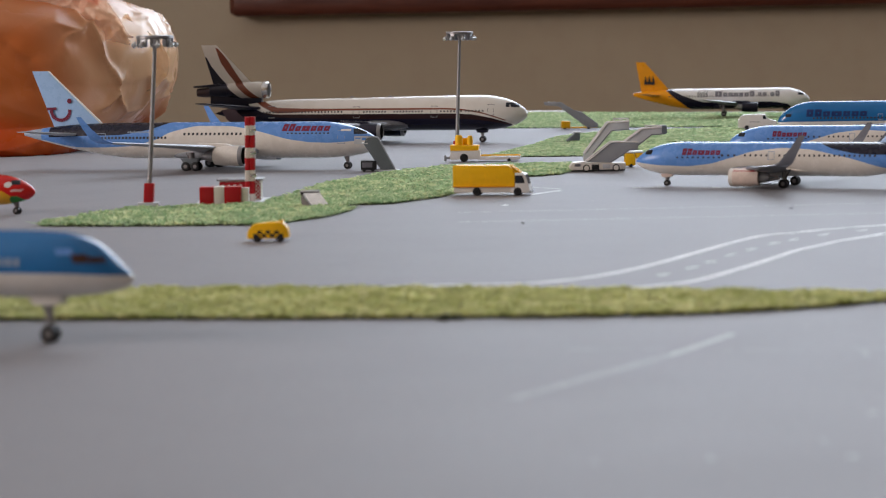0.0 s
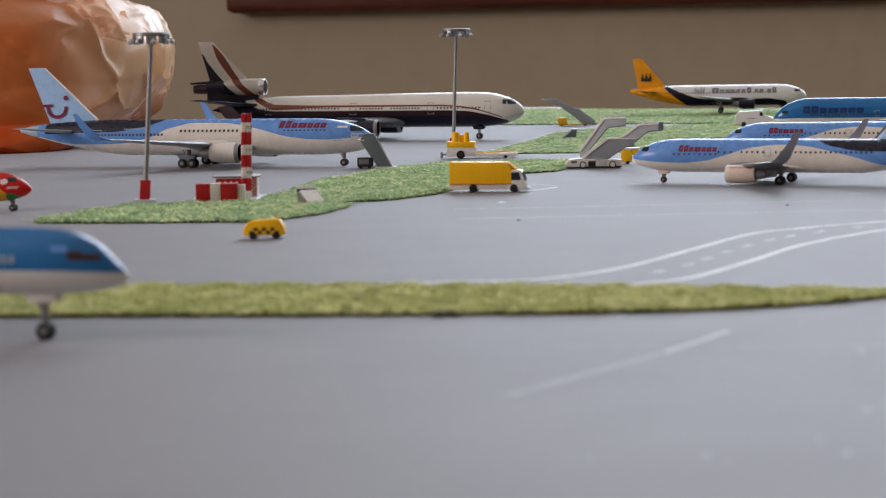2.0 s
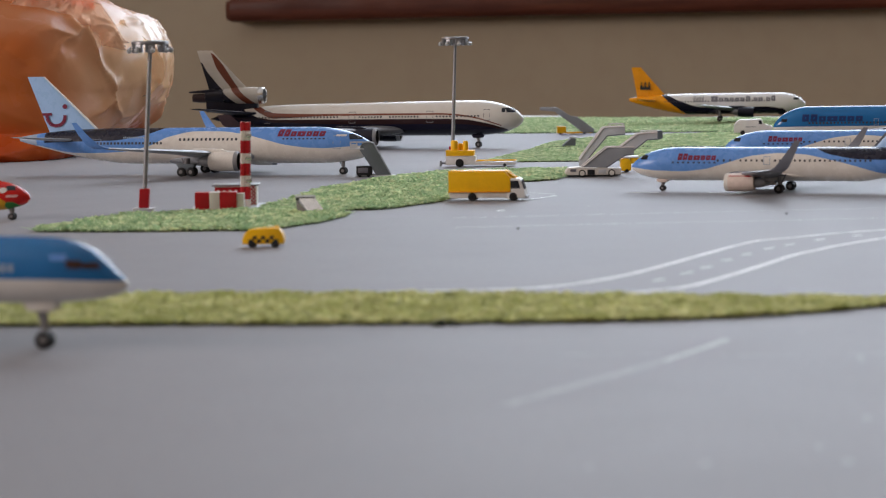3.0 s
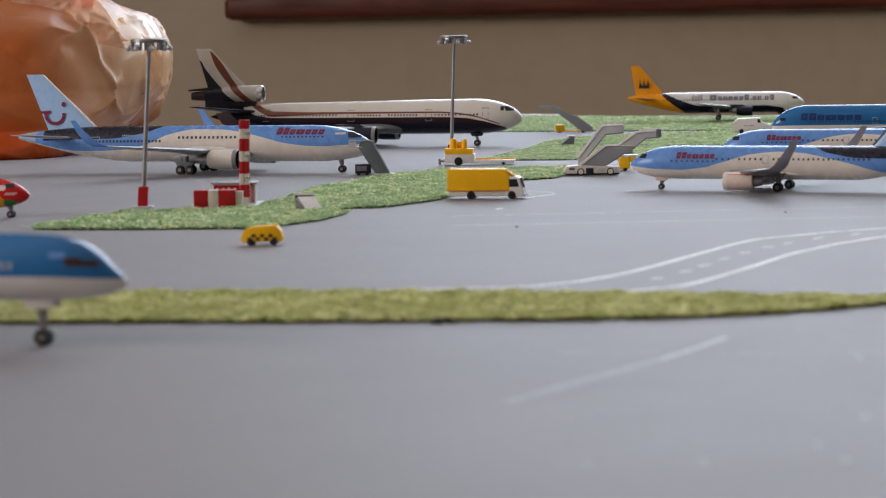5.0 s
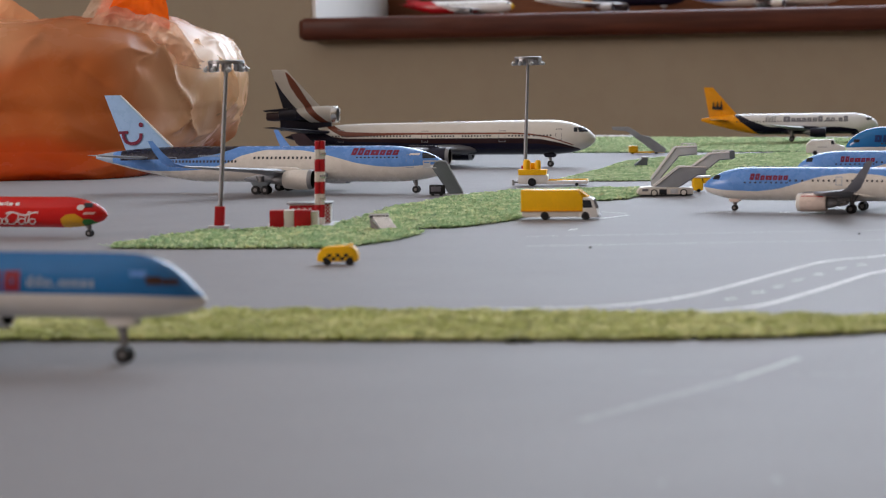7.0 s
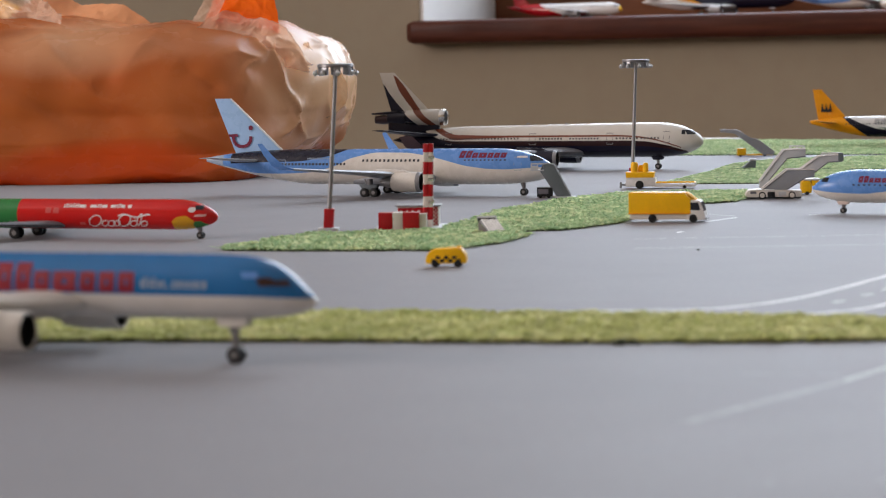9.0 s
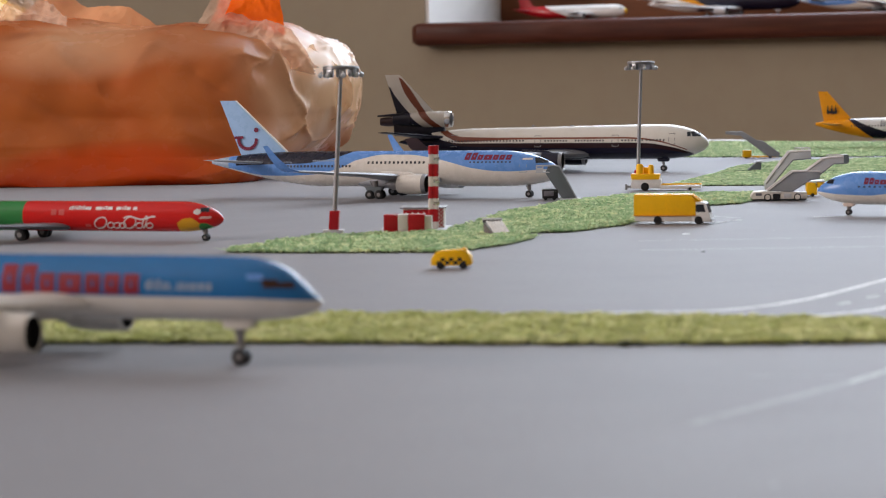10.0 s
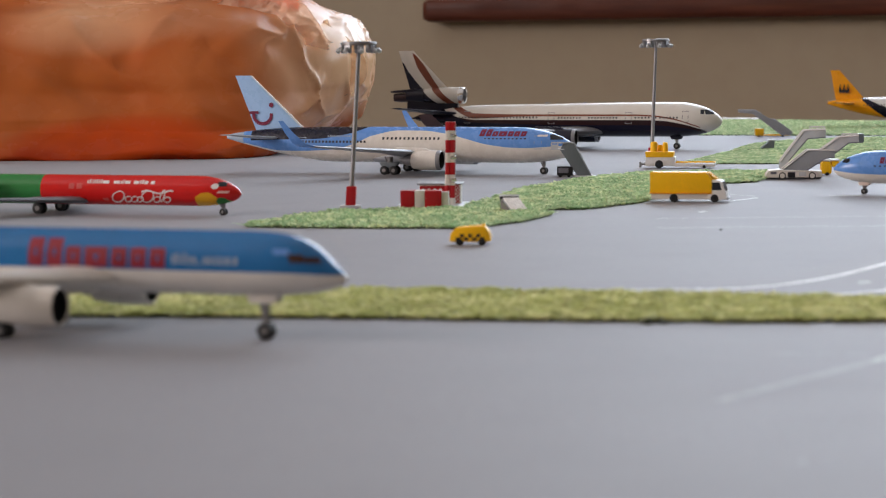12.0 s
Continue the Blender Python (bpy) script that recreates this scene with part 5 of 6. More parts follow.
def marker_tower():
    ob = thing("marker_tower", at(-42.0, 536.0, 0.02), "red and white striped marker tower with small buildings, behind grass", "tower")
    bm = bmesh.new()
    box(bm, -6.5, 9.6, -2.2, 21.0, 0.0, 0.35, bevel=0.1)
    part("base_plate", bm, M["lightgrey"], ob)
    hut = thing("hut", Matrix.Identity(4), "", "")
    hut.parent = ob
    for k in ("label", "category"):
        if k in hut:
            del hut[k]
    for x0, x1, m in ((-4.95, -1.7, "red"), (-1.7, 0.6, "cream"), (0.6, 4.4, "red")):
        bm = bmesh.new()
        box(bm, x0 + 0.01, x1 - 0.01, -2.0, 2.4, 0.3, 4.35, bevel=0.1)
        part("panel", bm, M[m], hut)
    bm = bmesh.new()
    box(bm, 4.4, 6.0, -1.7, 2.0, 0.3, 4.0, bevel=0.1)
    part("panel", bm, M["cream"], hut)
    bm = bmesh.new()
    box(bm, -1.6, 8.0, 12.0, 19.0, 0.3, 4.9, bevel=0.1)
    house = part("back_building", bm, M["cream"], ob)
    bm = bmesh.new()
    box(bm, -2.2, 8.5, 11.5, 19.6, 4.9, 5.2, bevel=0.08)
    part("roof", bm, M["dull"], house, "grey roof slab")
    bm = bmesh.new()
    for i in range(5):
        for s in (-1, 1):
            z0 = 0.6 + 0.86 * i
            for k in range(2):
                x = 6.3 + 0.9 * k
                p = [(x + s * 0.42, z0), (x + s * 0.42 + 0.3, z0), (x - s * 0.42 + 0.3, z0 + 0.86), (x - s * 0.42, z0 + 0.86)]
                vs = [bm.verts.new((a, 11.97, b)) for a, b in p]
                bm.faces.new(vs)
    part("lattice_print", bm, M["red"], house, "red crossed lines")
    bm = bmesh.new()
    box(bm, -1.5, 5.2, 11.93, 11.99, 3.0, 4.6)
    part("stripe", bm, M["red"], house)
    for k in range(5):
        bm = bmesh.new()
        rod(bm, (-0.7 + 1.35 * k, 11.96, 3.7), (-0.7 + 1.35 * k, 11.88, 3.7), 0.36, 0.36, 12)
        part("dot", bm, M["cream"], house)
    # the column, in red and white lengths
    z, lean = 0.35, 0.019
    for h, m in ((1.7, "cream"), (2.9, "red"), (2.5, "cream"), (2.8, "red"), (2.3, "cream"), (2.9, "red"), (2.2, "cream"), (2.0, "red")):
        bm = bmesh.new()
        rings = []
        for zz, g in ((z, 0.97), (z + 0.15, 1.0), (z + h - 0.15, 1.0), (z + h - 0.01, 0.97)):
            o = 1.15 * g
            prof = [(-o, -0.9 * g), (-0.9 * g, -o), (-0.16, -o), (0, -o + 0.22), (0.16, -o), (0.9 * g, -o), (o, -0.9 * g), (o, 0.9 * g), (0.9 * g, o), (-0.9 * g, o), (-o, 0.9 * g)]
            rings.append([(5.7 + lean * zz + a, 8.8 + b, zz) for a, b in prof])
        loft(bm, rings)
        seg = part("column_length", bm, M[m], ob)
        if m == "cream" and z > 2:
            bm = bmesh.new()
            box(bm, 5.7 + lean * z + 0.1, 5.7 + lean * z + 1.5, 7.35, 7.75, z + h * 0.35, z + h * 0.68, bevel=0.12)
            part("lamp", bm, M["steel"], seg, "small bright lamp")
        z += h


marker_tower()


def box_truck():
    ob = thing("box_truck", at(10.7, 557.5, 0, -10.0), "white model truck with a yellow box body, standing by grass", "model truck")
    bm = bmesh.new()
    prism(bm, [(0, 2.05), (14.6, 2.05), (14.6, 5.3), (13.3, 7.05), (0.2, 7.1), (0, 6.9)], -2.55, 2.55, 0.16)
    cargo = part("cargo_box", bm, M["yellow"], ob, "plain yellow cargo box")
    bm = bmesh.new()
    for y in (-1.6, 0.0, 1.6):
        prism(bm, [(14.6, 5.3), (15.9, 5.35), (13.6, 7.06), (13.2, 7.06)], y - 0.25, y + 0.25, 0.08)
    part("roof_ribs", bm, M["yellow"], cargo)
    bm = bmesh.new()
    box(bm, -0.1, 14.5, -2.75, 2.75, 2.0, 2.32, bevel=0.08)
    part("lower_lip", bm, M["orange"], cargo, "orange-yellow lip under the cargo box")
    bm = bmesh.new()
    prism(bm, [(0.2, 0.75), (14.2, 0.75), (14.2, 2.05), (0.2, 2.05)], -2.35, 2.35, 0.12)
    part("chassis", bm, M["cream"], ob, "white chassis skirt")
    bm = bmesh.new()
    prism(bm, [(13.6, 0.6), (17.9, 0.6), (18.1, 1.3), (17.75, 2.5), (17.0, 4.9), (16.5, 5.25), (13.6, 5.25)], -2.45, 2.45, 0.3)
    cab = part("cab", bm, M["white"], ob, "white driver's cab")
    bm = bmesh.new()
    prism(bm, [(14.6, 2.9), (16.9, 2.9), (16.4, 4.7), (14.6, 4.7)], -2.5, -2.44)
    part("side_window", bm, M["glass"], cab)
    bm = bmesh.new()
    prism(bm, [(14.6, 2.9), (16.9, 2.9), (16.4, 4.7), (14.6, 4.7)], 2.44, 2.5)
    part("side_window", bm, M["glass"], cab)
    bm = bmesh.new()
    prism(bm, [(17.70, 2.7), (17.76, 2.7), (17.12, 4.8), (17.06, 4.8)], -2.1, 2.1)
    part("windscreen", bm, M["glass"], cab)
    bm = bmesh.new()
    box(bm, 17.9, 18.35, -2.3, 2.3, 0.55, 1.25, bevel=0.15)
    part("bumper", bm, M["lightgrey"], cab)
    for x in (5.6, 15.2):
        for y in (-2.1, 2.1):
            wheel("wheel", ob, x, y, 1.0, 1.0, 0.9, "hole")


def loader_truck():
    ob = thing("loader_truck", at(12.5, 706, 0, -6.0), "white model loader truck with yellow tanks and low flat bed", "model truck")
    bm = bmesh.new()
    prism(bm, [(0, 0.7), (8.9, 0.7), (8.9, 3.2), (0.2, 3.2)], -2.6, 2.6, 0.2)
    part("body", bm, M["white"], ob, "white lower body")
    bm = bmesh.new()
    prism(bm, [(8.5, 0.5), (20.6, 0.5), (20.9, 1.5), (8.5, 1.65)], -2.6, 2.6, 0.12)
    bed = part("flat_bed", bm, M["white"], ob)
    bm = bmesh.new()
    box(bm, 9.0, 20.7, -2.62, -2.2, 1.66, 1.95, bevel=0.06), box(bm, 9.0, 20.7, 2.2, 2.62, 1.66, 1.95, bevel=0.06), box(bm, 20.3, 20.75, -2.2, 2.2, 1.66, 1.95, bevel=0.06)
    part("rim", bm, M["yellow"], bed, "yellow rim")
    bm = bmesh.new()
    prism(bm, [(0.2, 3.3), (8.3, 3.3), (8.6, 4.9), (0.0, 5.0)], -2.5, 2.5, 0.2)
    part("upper_box", bm, M["yellow"], ob, "yellow upper box")
    bm = bmesh.new()
    box(bm, 0.0, 8.8, -2.7, 2.7, 3.2, 3.34, bevel=0.04)
    part("shelf", bm, M["cream"], ob)
    for x, y, r, h in ((2.6, -0.7, 1.15, 7.9), (5.9, -0.6, 0.85, 7.7), (4.3, 1.2, 0.9, 6.9)):
        bm = bmesh.new()
        rod(bm, (x, y, 4.95), (x, y, h - 0.4), r, r * 0.94, 18), rod(bm, (x, y, h - 0.4), (x, y, h), r * 0.8, r * 0.7, 18)
        part("tank", bm, M["yellow"], ob, "upright yellow tank")
    bm = bmesh.new()
    rod(bm, (0.2, 0, 1.2), (-1.6, 0, 1.2), 0.3, 0.3, 10), rod(bm, (-1.6, 0, 0.2), (-1.6, 0, 1.9), 0.45, 0.35, 12)
    part("hitch", bm, M["dull"], ob)
    for x in (4.2, 17.5):
        for y in (-2.4, 2.4):
            r = 1.25 if x < 9 else 0.5
            wheel("wheel", ob, x, y, r, r, 0.8, "black")


def checker_van():
    ob = thing("follow_me_van", at(-29.9, 439.8, 0, -2.0), "small yellow model van with black chequered band", "model van")
    bm = bmesh.new()
    poly = [(0.1, 0.65), (0.0, 1.3), (0.25, 2.3), (0.9, 3.1), (1.9, 3.45), (5.9, 3.75), (6.9, 3.5), (7.5, 2.6), (7.75, 1.6), (7.7, 0.65)]
    prism(bm, poly, -1.7, 1.7, 0.4)
    van = part("body", bm, M["yellow"], ob, "rounded yellow body")
    bm = bmesh.new()
    box(bm, 5.8, 6.8, -0.8, 0.8, 3.4, 3.98, bevel=0.25)
    part("roof_box", bm, M["yellow"], ob)
    for side in (-1, 1):
        bm = bmesh.new()
        for i in range(7):
            for j in range(2):
                if (i + j) % 2 == 0:
                    x, z = 1.2 + 0.78 * i, 0.95 + 0.6 * j
                    vs = [bm.verts.new((a, side * 1.73, b)) for a, b in ((x, z), (x + 0.78, z), (x + 0.78, z + 0.6), (x, z + 0.6))]
                    bm.faces.new(vs)
        part("chequer_print", bm, M["black"], van, "black chequered band")
        for x in (1.9, 6.1):
            wheel("wheel", ob, x, side * 1.45, 0.75, 0.75, 0.55, "black")


def flight_panels(ob, poly, y0, y1, material, label=""):
    """A stair flight: two solid side panels with treads between them."""
    for y in (y0, y1 - 0.35):
        bm = bmesh.new()
        prism(bm, poly, y, y + 0.35, 0.08)
        part("side_panel", bm, material, ob, label)


def flight_trim(ob, upper, lower, y):
    """A pale handrail along the top of both panels, a dark edge below."""
    for name, pts, r, m in (("handrail", upper, 0.2, "lightprint"), ("lower_edge", lower, 0.15, "greyprint")):
        for side in (-1, 1):
            bm = bmesh.new()
            for (x0, z0), (x1, z1) in zip(pts, pts[1:]):
                rod(bm, (x0, side * y, z0), (x1, side * y, z1), r, r, 8)
            part(name, bm, M[m], ob)


def treads(ob, x0, z0, x1, z1, y0, y1, n, material):
    for i in range(n):
        k = (i + 0.5) / n
        x, z = x0 + (x1 - x0) * k, z0 + (z1 - z0) * k
        bm = bmesh.new()
        box(bm, x - 0.38, x + 0.38, y0, y1, z - 0.12, z + 0.12)
        part("tread", bm, material, ob)


def boarding_stairs():
    # beside the wide airliner
    ob = thing("boarding_stairs", at(-8.95, 663.0, 0, 0), "dark slate model boarding stairs with a pale upper platform", "boarding stairs", "boarding stairs")
    flight_panels(ob, [(-3.4, 7.7), (-2.6, 9.4), (-1.2, 9.7), (0.6, 9.4), (5.2, 0.6), (1.2, 0.5)], -2.2, 2.2, M["slate"])
    treads(ob, -2.4, 8.0, 2.6, 0.9, -1.85, 1.85, 10, M["grey"])
    for y in (-2.25, 2.25):
        bm = bmesh.new()
        rod(bm, (-2.6, y, 9.4), (-1.2, y, 9.7), 0.14, 0.14, 8), rod(bm, (-1.2, y, 9.7), (0.6, y, 9.4), 0.14, 0.14, 8), rod(bm, (0.6, y, 9.4), (5.2, y, 0.6), 0.14, 0.14, 8)
        part("handrail", bm, M["grey"], ob, "pale edge along the side panel")
    bm = bmesh.new()
    box(bm, 0.6, 6.6, -2.5, 2.5, 0.05, 0.35, bevel=0.06)
    part("ramp_foot", bm, M["lightgrey"], ob, "pale foot plate")
    bm = bmesh.new()
    box(bm, -6.1, -2.2, -2.3, 2.3, 7.7, 8.0, bevel=0.06)
    deck = part("platform", bm, M["lightgrey"], ob, "pale grey platform")
    bm = bmesh.new()
    for y in (-2.2, 2.1):
        for x in (-6.0, -4.2, -2.6):
            box(bm, x, x + 0.25, y, y + 0.12, 8.0, 9.7)
        box(bm, -6.0, -2.3, y, y + 0.12, 9.5, 9.75), box(bm, -6.0, -4.2, y + 0.02, y + 0.1, 8.0, 9.0)
    part("railing", bm, M["lightgrey"], deck)
    bm = bmesh.new()
    box(bm, -4.2, 5.6, -2.0, 2.0, 0.25, 0.6, bevel=0.06)
    part("base_frame", bm, M["lightgrey"], ob)
    bm = bmesh.new()
    box(bm, -4.3, 0.1, -2.3, 2.0, 0.5, 3.0, bevel=0.15)
    unit = part("drive_box", bm, M["black"], ob, "dark drive unit")
    bm = bmesh.new()
    box(bm, -3.9, -1.1, -2.36, -2.28, 1.2, 2.6, bevel=0.02)
    part("panel", bm, M["greyprint"], unit)
    for x in (-3.4, -1.0):
        for y in (-2.0, 1.7):
            wheel("wheel", ob, x, y, 0.5, 0.5, 0.5, "black")

    # far stairs with a yellow drive unit
    ob = thing("boarding_stairs", at(64.0, 930.0, 0, 0), "grey model boarding stairs with yellow drive unit, far apron", "boarding stairs", "boarding stairs")
    flight_panels(ob, [(-10.6, 10.7), (-4.0, 10.6), (1.1, 7.2), (3.8, 6.8), (10.4, 1.9), (9.9, 0.6), (6.0, 0.6), (-4.9, 9.0), (-10.6, 9.6)], -2.4, 2.4, M["grey"])
    treads(ob, -4.4, 9.2, 7.4, 1.0, -2.05, 2.05, 12, M["lightgrey"])
    bm = bmesh.new()
    box(bm, -10.4, -4.4, -2.05, 2.05, 9.5, 9.75, bevel=0.05)
    part("platform", bm, M["lightgrey"], ob)
    bm = bmesh.new()
    box(bm, -3.8, 9.6, -1.9, 1.9, 0.35, 0.95, bevel=0.08)
    part("base_frame", bm, M["yellow"], ob, "low yellow base frame")
    bm = bmesh.new()
    box(bm, -4.1, -0.7, -2.4, 2.4, 0.5, 3.2, bevel=0.25)
    part("drive_box", bm, M["yellow"], ob, "yellow drive unit")
    for x in (-2.8, 6.5):
        for y in (-1.9, 1.9):
            wheel("wheel", ob, x, y, 0.55, 0.55, 0.6, "black")

    # white stair truck, two telescoping flights
    ob = thing("stair_truck", at(51.0, 644.0, 0, 0), "white model stair truck with two overlapping grey flights", "boarding stairs", "boarding stairs")
    bm = bmesh.new()
    prism(bm, [(-7.5, 0.55), (-7.4, 1.6), (-6.6, 2.55), (-3.5, 2.8), (-2.5, 2.35), (7.6, 2.35), (7.7, 0.55)], -2.5, 2.5, 0.22)
    chassis = part("chassis", bm, M["cream"], ob, "low white chassis")
    bm = bmesh.new()
    box(bm, -7.2, 7.4, -2.42, 2.42, 0.25, 0.56, bevel=0.05)
    part("underframe", bm, M["black"], chassis, "dark underframe")
    bm = bmesh.new()
    box(bm, -6.2, -4.6, -2.56, -2.3, 1.5, 2.2, bevel=0.05)
    part("side_window", bm, M["greyprint"], chassis)
    bm = bmesh.new()
    box(bm, -1.6, 0.4, -2.56, -2.4, 0.6, 2.0, bevel=0.03)
    part("side_box", bm, M["black"], chassis)
    bm = bmesh.new()
    box(bm, 1.4, 3.4, -2.56, -2.45, 0.9, 2.0, bevel=0.03)
    part("locker", bm, M["lightgrey"], chassis)
    for x in (-3.0, 5.0):
        for y in (-2.2, 2.2):
            wheel("wheel", ob, x, y, 1.05, 1.05, 0.75, "cream", 0.66)
    flight_panels(ob, [(-2.9, 2.7), (3.8, 7.9), (11.1, 7.8), (11.1, 6.0), (8.6, 5.7), (3.5, 2.5)], -2.3, 2.3, M["grey"], "grey lower flight panel")
    flight_trim(ob, [(-2.9, 2.75), (3.8, 7.95), (11.1, 7.85)], [(3.6, 2.5), (8.6, 5.65), (11.1, 5.95)], 2.3)
    treads(ob, -1.0, 3.0, 7.0, 6.6, -1.95, 1.95, 10, M["lightgrey"])
    flight_panels(ob, [(5.0, 3.4), (7.6, 8.0), (12.2, 11.3), (18.6, 11.7), (18.6, 10.0), (14.8, 9.8), (10.4, 6.4)], -1.75, 1.75, M["lightgrey"], "pale upper flight panel")
    flight_trim(ob, [(7.6, 8.05), (12.2, 11.35), (18.6, 11.75)], [(10.4, 6.4), (14.8, 9.75), (18.6, 9.95)], 1.75)
    treads(ob, 6.4, 4.2, 14.0, 10.0, -1.4, 1.4, 10, M["lightgrey"])
    bm = bmesh.new()
    box(bm, 12.8, 18.6, -1.4, 1.4, 10.0, 10.25, bevel=0.05)
    deck = part("platform", bm, M["grey"], ob)
    bm = bmesh.new()
    box(bm, 17.5, 18.9, -1.95, 1.95, 10.0, 12.2, bevel=0.15)
    part("end_frame", bm, M["slate"], deck, "dark slate frame at the platform's end")
    bm = bmesh.new()
    for x in (13.2, 15.4, 17.2):
        box(bm, x, x + 0.25, -1.72, -1.5, 11.0, 12.1), box(bm, x, x + 0.25, 1.5, 1.72, 11.0, 12.1)
    box(bm, 13.2, 18.7, -1.74, -1.5, 12.0, 12.25), box(bm, 13.2, 18.7, 1.5, 1.74, 12.0, 12.25)
    part("railing", bm, M["white"], deck)

    # steeper pale stairs behind, pulled by a yellow unit
    ob = thing("boarding_stairs", at(55.0, 662.0, 0, 0), "pale grey model boarding stairs with yellow tractor unit", "boarding stairs", "boarding stairs")
    flight_panels(ob, [(-6.2, 3.9), (0.4, 12.5), (6.4, 12.7), (6.4, 10.7), (1.4, 10.3), (-3.8, 4.2), (-3.9, 0.7), (-6.2, 0.7)], -2.3, 2.3, M["lightgrey"])
    flight_trim(ob, [(-6.2, 3.95), (0.4, 12.55), (6.4, 12.75)], [(-3.8, 4.2), (1.4, 10.25), (6.4, 10.65)], 2.3)
    treads(ob, -4.8, 4.4, 1.2, 11.2, -1.95, 1.95, 10, M["grey"])
    bm = bmesh.new()
    box(bm, 1.0, 6.4, -1.95, 1.95, 10.8, 11.05, bevel=0.05)
    deck = part("platform", bm, M["lightgrey"], ob)
    bm = bmesh.new()
    for y in (-2.2, 2.0):
        for x in (2.2, 4.1, 6.0):
            box(bm, x, x + 0.25, y, y + 0.2, 12.4, 13.6)
        box(bm, 2.2, 6.25, y, y + 0.2, 13.4, 13.65)
    part("railing", bm, M["white"], deck)
    bm = bmesh.new()
    box(bm, -6.0, 6.0, -2.0, 2.0, 0.5, 1.4, bevel=0.12)
    part("base_frame", bm, M["grey"], ob)
    bm = bmesh.new()
    prism(bm, [(5.2, 0.5), (8.0, 0.5), (8.1, 2.6), (7.6, 3.8), (5.6, 3.9), (5.2, 3.2)], -2.2, 2.2, 0.25)
    part("drive_box", bm, M["yellow"], ob, "yellow tractor unit")
    bm = bmesh.new()
    box(bm, 8.0, 10.2, -2.0, 2.0, 2.4, 4.0, bevel=0.3)
    part("seat_box", bm, M["yellow"], ob)
    bm = bmesh.new()
    box(bm, 5.6, 10.3, -2.1, 2.1, 4.02, 4.5, bevel=0.1)
    part("cover", bm, M["white"], ob)
    for x in (-4.6, 6.8):
        for y in (-1.9, 1.9):
            wheel("wheel", ob, x, y, 0.55, 0.55, 0.6, "black")


def small_apron_things():
    ob = thing("ground_power_unit", at(57.0, 815.5, 0.6, 5.0), "small dark model power unit with a white lid, on grass", "power unit")
    bm = bmesh.new()
    prism(bm, [(-2.9, 0.15), (1.6, 0.15), (1.8, 2.6), (0.3, 2.7), (-1.2, 1.5)], -1.5, 1.5, 0.15)
    part("housing", bm, M["slate"], ob)
    bm = bmesh.new()
    box(bm, -0.3, 2.2, -1.6, 1.6, 2.7, 3.1, bevel=0.12)
    part("lid", bm, M["lightgrey"], ob, "pale lid")

    ob = thing("fuel_truck", at(124.6, 897.0, 0, -6.0), "white model airport truck with a low front, by the aircraft row", "model truck")
    bm = bmesh.new()
    prism(bm, [(0, 0.8), (14.5, 0.8), (14.4, 3.3), (10.8, 3.8), (10.2, 5.9), (1.8, 5.7), (0.8, 4.3), (0, 3.9)], -2.5, 2.5, 0.3)
    van = part("body", bm, M["white"], ob, "white body")
    bm = bmesh.new()
    box(bm, 0.6, 3.0, -2.62, -2.4, 3.8, 4.3, bevel=0.05)
    part("hatch", bm, M["lightprint"], van)
    bm = bmesh.new()
    prism(bm, [(9.2, 4.0), (10.5, 4.0), (10.1, 5.4), (9.2, 5.4)], -2.56, -2.48)
    part("side_window", bm, M["glass"], van)
    bm = bmesh.new()
    box(bm, 4.2, 8.0, -2.56, -2.49, 2.9, 3.1)
    part("side_bar", bm, M["greyprint"], van)
    for x in (3.2, 11.8):
        for y in (-2.2, 2.2):
            wheel("wheel", ob, x, y, 0.9, 0.9, 0.8, "black")

    ob = thing("blast_fence", at(-20.3, 520.0, 0.4), "small silver slatted blast fence leaning back on the grass edge", "blast fence")
    turn = Matrix.Rotation(radians(-56), 4, "X") @ Matrix.Scale(1.06, 4)
    bm = bmesh.new()
    prism(bm, [(-0.7, 0.0), (2.7, 0.0), (0.5, 5.2), (-3.3, 5.2)], 0.0, 0.3, 0.05)
    bm.transform(turn)
    sheet = part("sheet", bm, M["grey"], ob, "grey backing sheet")
    for i in range(6):
        x = -0.6 + 0.58 * i
        bm = bmesh.new()
        prism(bm, [(x, 0.1), (x + 0.44, 0.1), (x - 2.2 + 0.44, 4.9), (x - 2.2, 4.9)], -0.28, 0.02, 0.05)
        bm.transform(turn)
        part("slat", bm, M["line"], sheet)
    bm = bmesh.new()
    box(bm, -3.5, 0.7, -0.5, 0.4, 4.85, 5.4, bevel=0.1)
    bm.transform(turn)
    part("top_rail", bm, M["lightgrey"], sheet)
    bm = bmesh.new()
    box(bm, -3.3, 0.6, -0.32, 0.3, 4.62, 4.84, bevel=0.05)
    bm.transform(turn)
    part("dark_band", bm, M["hole"], sheet, "dark band under the top rail")
    bm = bmesh.new()
    vs = [bm.verts.new(q) for q in ((-0.8, 0.1, 0.0), (-3.0, 3.3, 0.0), (-3.3, 3.7, 2.5), (-1.0, 0.1, 0.0), (-3.3, 3.3, 0.0), (-3.5, 3.7, 2.5))]
    for f in ((0, 1, 2), (5, 4, 3), (0, 3, 4, 1), (1, 4, 5, 2), (2, 5, 3, 0)):
        bm.faces.new([vs[i] for i in f])
    part("side_plate", bm, M["lines"], ob, "dark triangular side plate")
    bm = bmesh.new()
    rod(bm, (-2.9, 3.6, 0.0), (-2.9, 3.9, 2.6), 0.2, 0.2, 8), rod(bm, (0.4, 3.6, 0.0), (0.4, 3.9, 2.6), 0.2, 0.2, 8)
    part("prop", bm, M["dull"], ob)


box_truck()
loader_truck()
